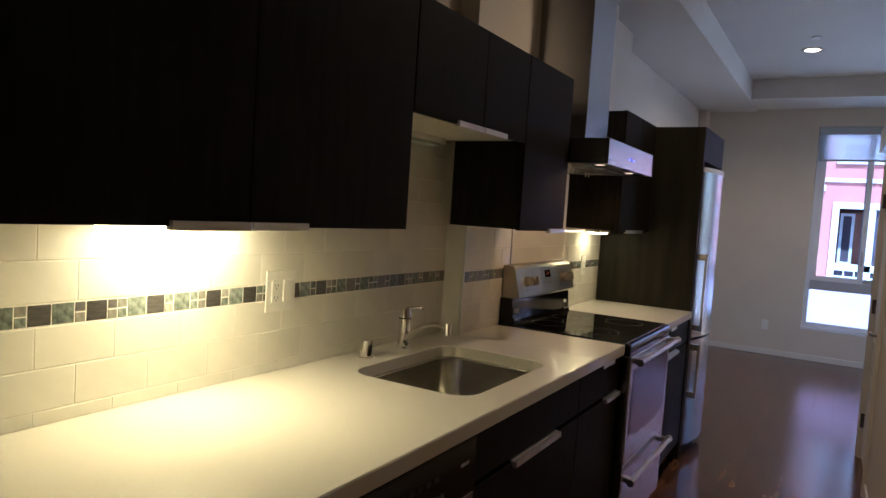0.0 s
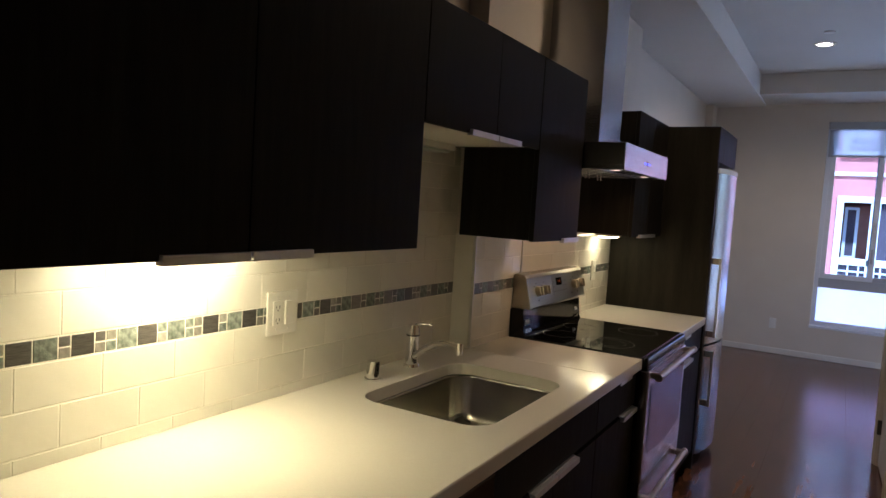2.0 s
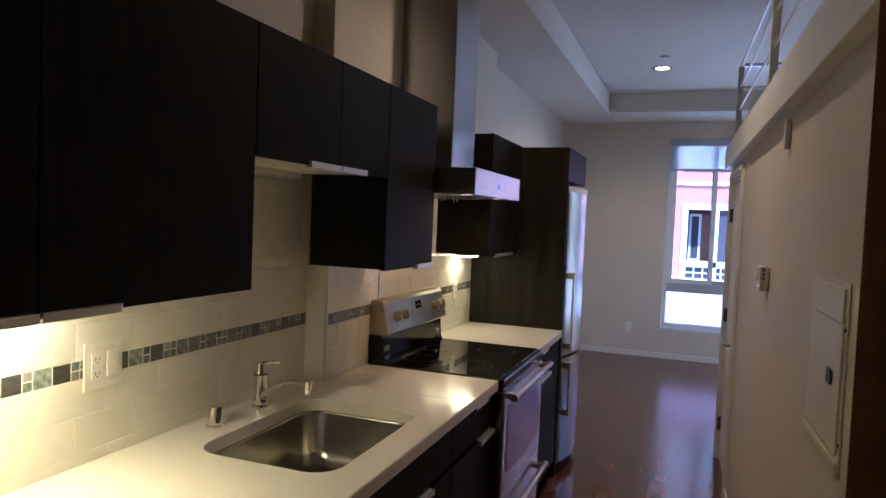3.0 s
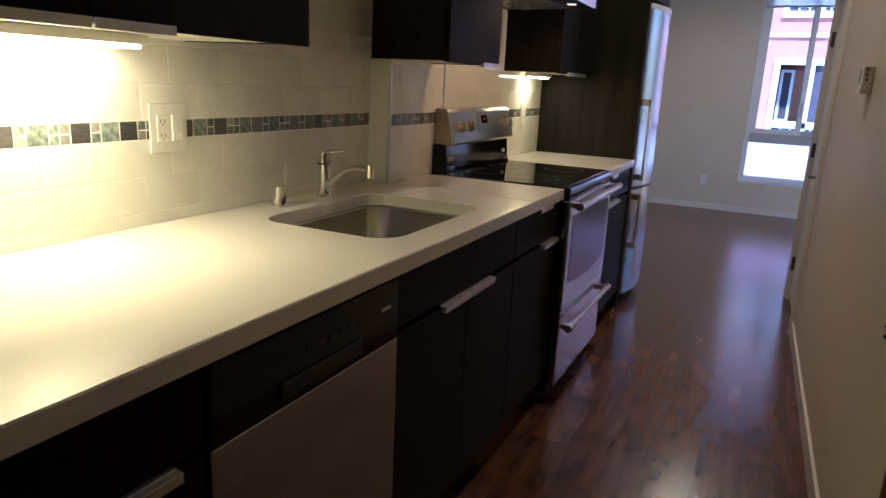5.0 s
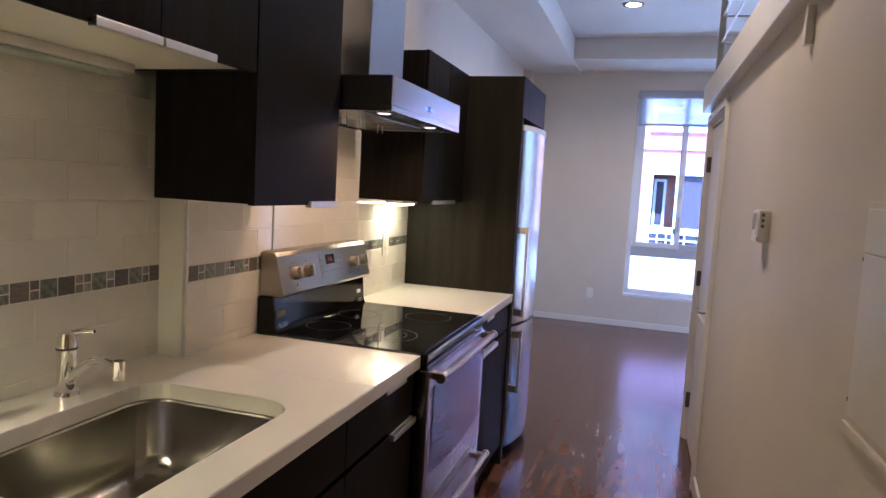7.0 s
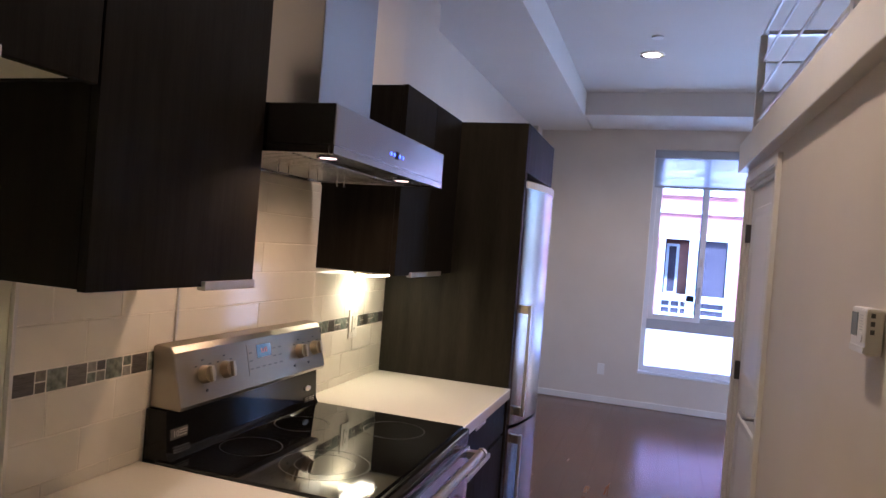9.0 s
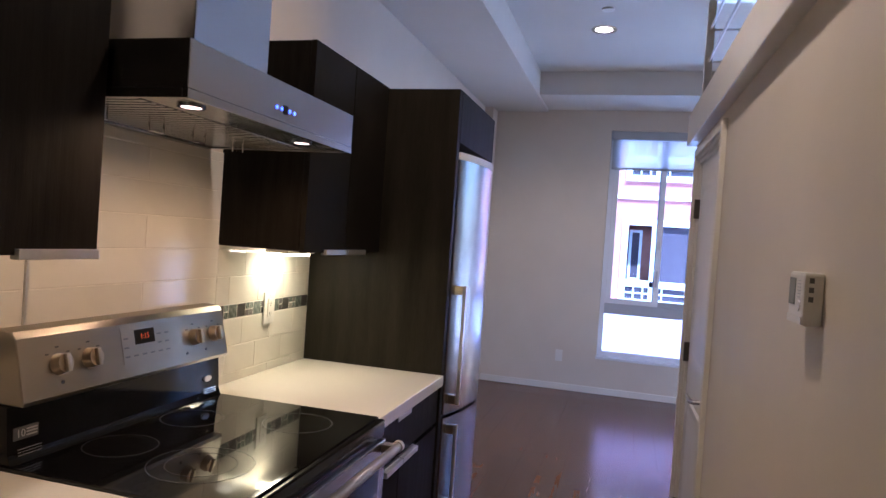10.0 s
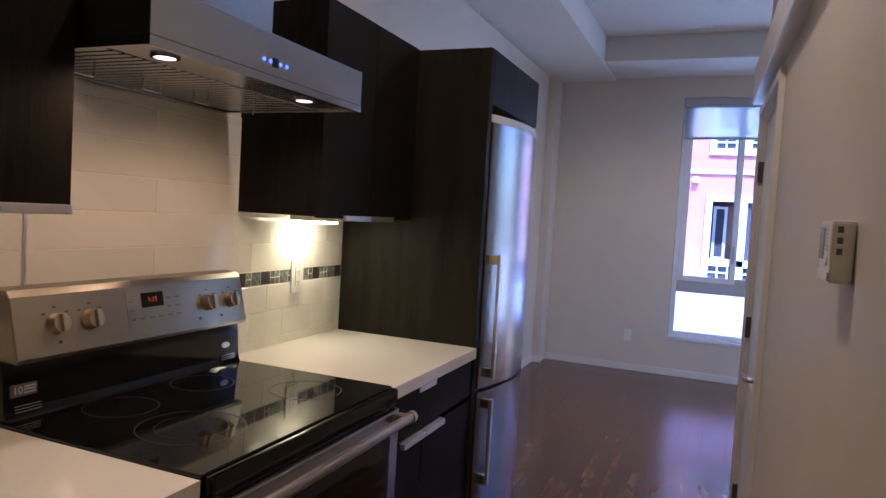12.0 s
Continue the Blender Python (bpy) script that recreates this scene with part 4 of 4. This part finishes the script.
for y in (2.73, 3.355):
    for k in range(3):
        part("vent_rib", boxes((0.101, y - 0.03, 0.934 + k * 0.006, 0.1115 - k * 0.001, y + 0.03, 0.937 + k * 0.006), bevel=0.001), CHROME, rg)

part("control_rail", boxes((0.6345, RY0 + 0.001, 0.868, 0.657, RY1 - 0.001, 0.919), bevel=0.008), BLACKENAMEL, rg, "rounded black front rail")
od = part("oven_door", boxes((0.6255, RY0 + 0.004, 0.405, 0.664, RY1 - 0.004, 0.866), bevel=0.006), STEEL, rg, "stainless oven door")


def oven_window():
    bm = bmesh.new()
    lo = [(RY0 + 0.06 + k * (RY1 - RY0 - 0.12) / 16, 0.515 - 0.022 * math.sin(math.pi * k / 16)) for k in range(17)]
    out = lo + [(RY1 - 0.06, 0.800), (RY0 + 0.06, 0.800)]
    a = [bm.verts.new((0.6645, y, z)) for y, z in out]
    b = [bm.verts.new((0.667, y, z)) for y, z in out]
    for k in range(len(out)):
        q = (k + 1) % len(out)
        bm.faces.new((a[k], a[q], b[q], b[k]))
    bm.faces.new(a[::-1])
    bm.faces.new(b)
    return bm


part("oven_window", oven_window(), BLACKGLASS, od, "dark glass oven window")
for k in range(6):
    y = RY0 + 0.15 + k * 0.085
    part("vent_slot", boxes((0.6642, y, 0.822, 0.6652, y + 0.055, 0.829)), BLACKPLASTIC, od, smooth=False)


def bar_handle(z, parent, x):
    y0, y1 = RY0 + 0.035, RY1 - 0.035
    h = part("handle", tube(bmesh.new(), (x + 0.038, y0 - 0.02, z), (x + 0.038, y1 + 0.02, z), 0.013, seg=24), STEEL_H, parent, "round stainless bar handle")
    for y in (y0, y1):
        part("end_bracket", boxes((x + 0.0005, y - 0.016, z - 0.012, x + 0.037, y + 0.016, z + 0.012), bevel=0.004), BRASS, h)
        s = -1 if y == y0 else 1
        part("end_cap", tube(bmesh.new(), (x + 0.038, y + s * 0.018, z), (x + 0.038, y + s * 0.034, z), 0.0165, seg=24), BRASS, h)


bar_handle(0.848, od, 0.664)
bm = bmesh.new()
tube(bm, (0.6642, 3.0, 0.452), (0.6662, 3.0, 0.452), 0.012, seg=28)
for v in bm.verts:
    v.co.y = 3.0 + (v.co.y - 3.0) * 1.9
part("badge", bm, CHROME, od, "oval chrome badge")
dr = part("storage_drawer", boxes((0.6255, RY0 + 0.004, 0.065, 0.662, RY1 - 0.004, 0.400), bevel=0.005), STEEL, rg, "stainless storage drawer")
bar_handle(0.335, dr, 0.662)

# ---- hood ----
HY0, HY1, HB, HT, HF = 2.645, 3.378, 1.667, 1.776, 0.508
hood = thing("range_hood", (WX, 2.96, HB), "stainless steel chimney range hood with lit lamps", "range hood")
part("canopy", boxes((WX + 0.001, HY0, HB + 0.018, HF, HY1, HT), bevel=0.003), STEEL, hood)
part("rim", boxes((HF - 0.012, HY0, HB, HF, HY1, HB + 0.0175), (WX + 0.001, HY0, HB, HF - 0.0125, HY0 + 0.012, HB + 0.0175), (WX + 0.001, HY1 - 0.012, HB, HF - 0.0125, HY1, HB + 0.0175), (WX + 0.001, HY0 + 0.0125, HB, WX + 0.03, HY1 - 0.0125, HB + 0.0175), bevel=0.001), STEEL, hood)
part("lamp_panel", boxes((0.375, HY0 + 0.0125, HB + 0.006, HF - 0.0125, HY1 - 0.0125, HB + 0.0175)), STEEL, hood, smooth=False)
nb = 27
for k in range(nb):
    y = HY0 + 0.03 + k * (HY1 - HY0 - 0.06) / (nb - 1)
    part("baffle_slat", boxes((WX + 0.035, y - 0.0088, HB + 0.004, 0.37, y + 0.0088, HB + 0.012), bevel=0.002), STEEL, hood)
part("filter_backing", boxes((WX + 0.031, HY0 + 0.0125, HB + 0.0145, 0.3745, HY1 - 0.0125, HB + 0.0175)), BLACKPLASTIC, hood, smooth=False)
for y in (HY0 + 0.12, HY0 + 0.30, HY0 + 0.46, HY0 + 0.64):
    part("filter_pull", sweep([(0.20, y - 0.025, HB + 0.004), (0.20, y - 0.025, HB - 0.018), (0.20, y + 0.025, HB - 0.018), (0.20, y + 0.025, HB + 0.004)], 0.0025, seg=8), CHROME, hood)
for y in (2.745, 3.205):
    lp = part("hood_lamp", ring((0.442, y, HB + 0.001), 0.024, 0.007, 0.005, 32), STEEL, hood)
    part("lamp_lens", tube(bmesh.new(), (0.442, y, HB + 0.0012), (0.442, y, HB + 0.0055), 0.0203, seg=28), LAMP_SPOT, lp, "glowing lamp lens")
for k, y in enumerate((2.955, 2.977, 3.013, 3.036)):
    part("led_button", tube(bmesh.new(), (HF - 0.0005, y, 1.714), (HF + 0.0015, y, 1.714), 0.0042, seg=14), BLUE_LED, hood, "glowing blue touch button")
part("button_display", boxes((HF + 0.0002, 2.985, 1.704, HF + 0.0012, 3.005, 1.724)), BLACKGLASS, hood, smooth=False)
part("chimney", boxes((WX + 0.001, 2.930, HT + 0.0005, 0.300, 3.252, SOFF - 0.001), bevel=0.003), STEEL, hood, "tall stainless chimney cover")

# ---- fridge ----
sp_ = thing("fridge_side_panel", (0.3, 4.12, 0), "tall espresso wood panel beside the fridge", "panel")
part("panel", boxes((WX + 0.0005, 4.1, 0.0, 0.624, 4.138, TOP), bevel=0.0015), ESPRESSO_LIT, sp_)
part("edge_band", boxes((0.6242, 4.1005, 0.0, 0.6256, 4.1375, TOP)), ESPRESSO, sp_, smooth=False)
oc = thing("overhead_cabinet", (0.3, 4.49, 1.835), "espresso wood cabinet above the fridge", "cabinet")
part("body", boxes((RX + 0.001, 4.1385, 1.825, 0.606, 4.768, TOP)), ESPRESSO, oc, smooth=False)
part("door", boxes((0.607, 4.1395, 1.820, 0.626, 4.768, TOP + 0.001), bevel=0.0012), ESPRESSO, oc)
FY0_, FY1_ = 4.158, 4.760
fr = thing("refrigerator", (0.33, 4.50, 0), "tall stainless bottom-freezer refrigerator with curved doors", "refrigerator")
part("body", boxes((0.0, FY0_ + 0.004, 0.03, 0.595, FY1_ - 0.004, 1.78), bevel=0.006), BLACKPLASTIC, fr)
for x in (0.08, 0.5):
    for y in (FY0_ + 0.06, FY1_ - 0.06):
        part("foot", tube(bmesh.new(), (x, y, 0), (x, y, 0.031), 0.02, seg=14), BLACKPLASTIC, fr)


def curved_door(z0, z1, bulge=0.052, x0=0.60, edge=0.628):
    bm = bmesh.new()
    n = 24
    prof = [(x0, FY0_), (edge - 0.006, FY0_)] + [(edge + bulge * math.sin(math.pi * k / n) ** 0.8 * (0.85 + 0.15 * math.sin(math.pi * k / n)), FY0_ + 0.002 + (FY1_ - FY0_ - 0.004) * k / n) for k in range(n + 1)] + [(edge - 0.006, FY1_), (x0, FY1_)]
    lo = [bm.verts.new((x, y, z0)) for x, y in prof]
    hi = [bm.verts.new((x, y, z1)) for x, y in prof]
    for k in range(len(prof)):
        q = (k + 1) % len(prof)
        bm.faces.new((lo[k], lo[q], hi[q], hi[k]))
    bm.faces.new(lo[::-1])
    bm.faces.new(hi)
    return bm


ud = part("upper_door", curved_door(0.745, 1.757), FRIDGESTEEL, fr)
part("top_cap", curved_door(1.7575, 1.786, 0.053), PLASTIC, fr, "pale plastic top cap")
ld = part("freezer_door", curved_door(0.075, 0.730), FRIDGESTEEL, fr)
part("gasket", boxes((0.596, FY0_ + 0.006, 0.731, 0.612, FY1_ - 0.006, 0.7445)), BLACKPLASTIC, fr, smooth=False)
part("plinth", boxes((0.05, FY0_ + 0.01, 0.032, 0.60, FY1_ - 0.01, 0.074)), BLACKPLASTIC, fr, smooth=False)
for d, z0, z1 in ((ud, 0.785, 1.26), (ld, 0.37, 0.705)):
    y = FY0_ + 0.032
    h = part("handle", boxes((0.668, y - 0.011, z0, 0.681, y + 0.011, z1), bevel=0.003), ALUMINIUM, d, "flat satin bar handle")
    for z in (z0 + 0.02, z1 - 0.02):
        part("bracket", boxes((0.632, y - 0.010, z - 0.018, 0.6675, y + 0.010, z + 0.018), bevel=0.003), BRASS, h)

# ---- switches and outlets ----


def plate_x(name, label, y, z, w, h, x, kinds):
    p = thing(name, (x, y, z - h / 2), label, "outlet" if "outlet" in name else "switch")
    part("cover_plate", boxes((x + 0.0003, y - w / 2, z - h / 2, x + 0.006, y + w / 2, z + h / 2), bevel=0.002), PLASTIC, p)
    n = len(kinds)
    for i, kd in enumerate(kinds):
        cy = y + (i - (n - 1) / 2) * 0.046
        g = part("rocker" if kd == "s" else "receptacle", boxes((x + 0.0062, cy - 0.0165, z - 0.033, x + 0.0095 + 0.002 * (kd == "s"), cy + 0.0165, z + 0.033), bevel=0.0012), PLASTIC, p)
        if kd == "o":
            for dz in (-0.019, 0.017):
                for dy in (-0.006, 0.006):
                    part("slot", boxes((x + 0.0094, cy + dy - 0.0012, z + dz - 0.004, x + 0.0099, cy + dy + 0.0012, z + dz + 0.005)), DARKPRINT, g, smooth=False)
                part("slot", boxes((x + 0.0094, cy - 0.002, z + dz - 0.0105, x + 0.0099, cy + 0.002, z + dz - 0.0065)), DARKPRINT, g, smooth=False)
        for dz in (-0.045, 0.045):
            part("screw", tube(bmesh.new(), (x + 0.0058, cy, z + dz), (x + 0.0072, cy, z + dz), 0.003, seg=10), ALUMINIUM, p)
    return p


plate_x("switch_plate", "white double plate with outlet and rocker switch", 1.345, 1.158, 0.118, 0.122, RX + 0.009, "os")
plate_x("wall_outlet", "white outlet plate on the tiles beside the range", 3.787, 1.148, 0.072, 0.115, WX + 0.009, "o")
far_out = thing("wall_outlet", (0.672, FAR, 0.285), "white wall outlet above the baseboard", "outlet")
part("cover_plate", boxes((0.637, FAR - 0.006, 0.285, 0.707, FAR - 0.0003, 0.40), bevel=0.002), PLASTIC, far_out)
part("receptacle", boxes((0.655, FAR - 0.0085, 0.31, 0.689, FAR - 0.0062, 0.375), bevel=0.001), PLASTIC, far_out)
for y in (JOG - 0.0015, 2.762):
    tagged(part("metal_edge_strip", boxes((WX + 0.0005, y - 0.004, CT + 0.001, WX + 0.012, y + 0.004, UB + 0.004), bevel=0.001), ALUMINIUM), "slim metal tile edge strip", "trim", kind="structure")

# ---- wall tiles, mosaic band and floor planks ----
rng = random.Random(7)
MESHES = {}


def piece_mesh(kind, size, mat, t, chamfer):
    """A block lying in the y-z plane, its face towards +x, with sloped edges."""
    key = (kind, round(size[0], 4), round(size[1], 4))
    if key not in MESHES:
        w, h = size[0] / 2, size[1] / 2
        loops = [(0, 0, 0), (t - chamfer, 0, 0), (t, chamfer, chamfer)]
        v = [(x, sy * (w - a), sz * (h - b)) for x, a, b in loops for sy, sz in ((-1, -1), (1, -1), (1, 1), (-1, 1))]
        f = [(4 * i + k, 4 * i + (k + 1) % 4, 4 * i + 4 + (k + 1) % 4, 4 * i + 4 + k) for i in range(2) for k in range(4)] + [(8, 9, 10, 11)]
        me = bpy.data.meshes.new(kind)
        me.from_pydata(v, [], f)
        me.materials.append(mat)
        MESHES[key] = me
    return MESHES[key]


def place(kind, size, mat, where, parent, t=0.0063, chamfer=0.0009):
    ob = new(kind, piece_mesh(kind + mat.name, size, mat, t, chamfer))
    ob.location = where
    ob.parent = parent
    return ob


MZ0, MZ1 = 1.130, 1.178
PITCH, TW, JOINT = 0.0915, 0.180, 0.003
ROWS_Z = [(0.916, 0.9445), (0.9475, 1.0365), (1.0395, 1.1275)] + [(MZ1 + 0.0025 + k * PITCH, MZ1 + 0.0025 + (k + 1) * PITCH - JOINT) for k in range(6)]


def tiled(wall, x, y0, y1, top, start, low=0.9, tw=TW):
    for i, (z0, z1) in enumerate(ROWS_Z):
        z1 = min(z1, top)
        if z1 - z0 < 0.012 or z0 < low:
            continue
        y = y0 - (start + tw / 2 * (i % 2)) % tw
        while y < y1 - 0.004:
            a, b = max(y, y0) + JOINT / 2, min(y + tw, y1) - JOINT / 2
            if b - a > 0.008:
                ob = place("tile", (b - a, z1 - z0), TILE, (x, (a + b) / 2, (z0 + z1) / 2), wall)
                ob.rotation_euler = (0, rng.uniform(-0.004, 0.004), rng.uniform(-0.003, 0.003))
            y += tw


def mosaic(wall, x, y0, y1):
    y, i, h = y0 + 0.002, 0, MZ1 - MZ0
    zc = (MZ0 + MZ1) / 2
    order = ("D", "s", "G", "D", "q", "G", "s", "D", "G", "s", "D", "q", "G", "D", "s", "G", "q")
    while y < y1 - 0.012:
        k = order[i % len(order)]
        i += 1
        w = {"D": 0.048, "G": 0.047, "s": 0.023, "q": 0.047}[k]
        w = min(w, y1 - y - 0.002)
        if k in "DG":
            place("mosaic_tile", (w, h - 0.003), METALMOSAIC if k == "D" else GLASSGREEN, (x, y + w / 2, zc), wall)
        else:
            n = 1 if k == "s" else 2
            for c in range(n):
                cw = (w - 0.0025 * (n - 1)) / n
                for r in range(2):
                    mat = (GLASSGREEN, METALMOSAIC, STONEMOSAIC)[rng.randrange(3)]
                    place("mosaic_tile", (cw, h / 2 - 0.003), mat, (x, y + cw / 2 + c * (cw + 0.0025), zc + (r - 0.5) * h / 2), wall, chamfer=0.001)
        y += w + 0.003


def grout(name, x, y0, y1, top):
    return setting(name, boxes((x + 0.0003, y0, CT + 0.0005, x + 0.0062, y1, top)), GROUT, "cream grout between white wall tiles", "tiling")


g1 = grout("backsplash_sink", RX, NEAR, JOG, 1.700)
tiled(g1, RX + 0.001, NEAR, JOG, 1.697, 0.04)
mosaic(g1, RX + 0.001, NEAR, JOG)
g2 = grout("backsplash_side", WX, JOG + 0.003, 2.758, UB + 0.003)
tiled(g2, WX + 0.001, JOG + 0.003, 2.758, UB, 0.1)
mosaic(g2, WX + 0.001, JOG + 0.003, 2.758)
g3 = setting("backsplash_range", boxes((WX + 0.0003, 2.766, CT + 0.0005, WX + 0.0062, 3.461, HB - 0.001)), GROUT, "cream grout between white wall tiles", "tiling")
tiled(g3, WX + 0.001, 2.766, 3.461, HB - 0.003, 0.0, low=1.18, tw=0.72)
g4 = grout("backsplash_fridge", WX, 3.4615, 4.098, UB + 0.003)
tiled(g4, WX + 0.001, 3.4615, 4.098, UB, 0.02)
mosaic(g4, WX + 0.001, 3.4615, 4.098)
setting("backsplash_return", boxes((RX + 0.007, JOG - 0.0075, CT + 0.0005, WX + 0.0005, JOG + 0.0005, UB)), TILE, "narrow glazed tile return", "tiling")

PW = 0.148
LENS_M = (0.9, 1.2, 1.5)


def plank_mesh(length):
    w, c, t = PW / 2 - 0.0002, 0.0004, 0.012
    v = [(sx * (w - a), sy * (length / 2 - 0.0006 - a), z) for a, z in ((0, -t), (0, -c), (c, 0)) for sx, sy in ((-1, -1), (1, -1), (1, 1), (-1, 1))]
    f = [(4 * i + k, 4 * i + (k + 1) % 4, 4 * i + 4 + (k + 1) % 4, 4 * i + 4 + k) for i in range(2) for k in range(4)] + [(8, 9, 10, 11)]
    me = bpy.data.meshes.new("plank")
    me.from_pydata(v, [], f)
    me.materials.append(FLOORWOOD)
    return me


PLANKS = {length: plank_mesh(length) for length in LENS_M}
x = KX + PW / 2
while x < ROOM - 0.02:
    y = -1.09
    first = True
    while y < FAR + 0.02:
        ln = rng.choice((0.45, 0.75, 1.05)) if first else rng.choice(LENS_M)
        first = False
        if y + ln > FAR - 0.3:
            ln = round(FAR + 0.10 - y, 3)
        if ln not in PLANKS:
            PLANKS[ln] = plank_mesh(ln)
        if (x > 0.45 or y + ln > 4.7) and (x < RW + 0.2 or y + ln > END - 0.1):
            ob = new("plank", PLANKS[ln])
            ob.location = (x, y + ln / 2, rng.uniform(-0.0005, 0.0))
            ob.parent = floor
        y += ln
    x += PW
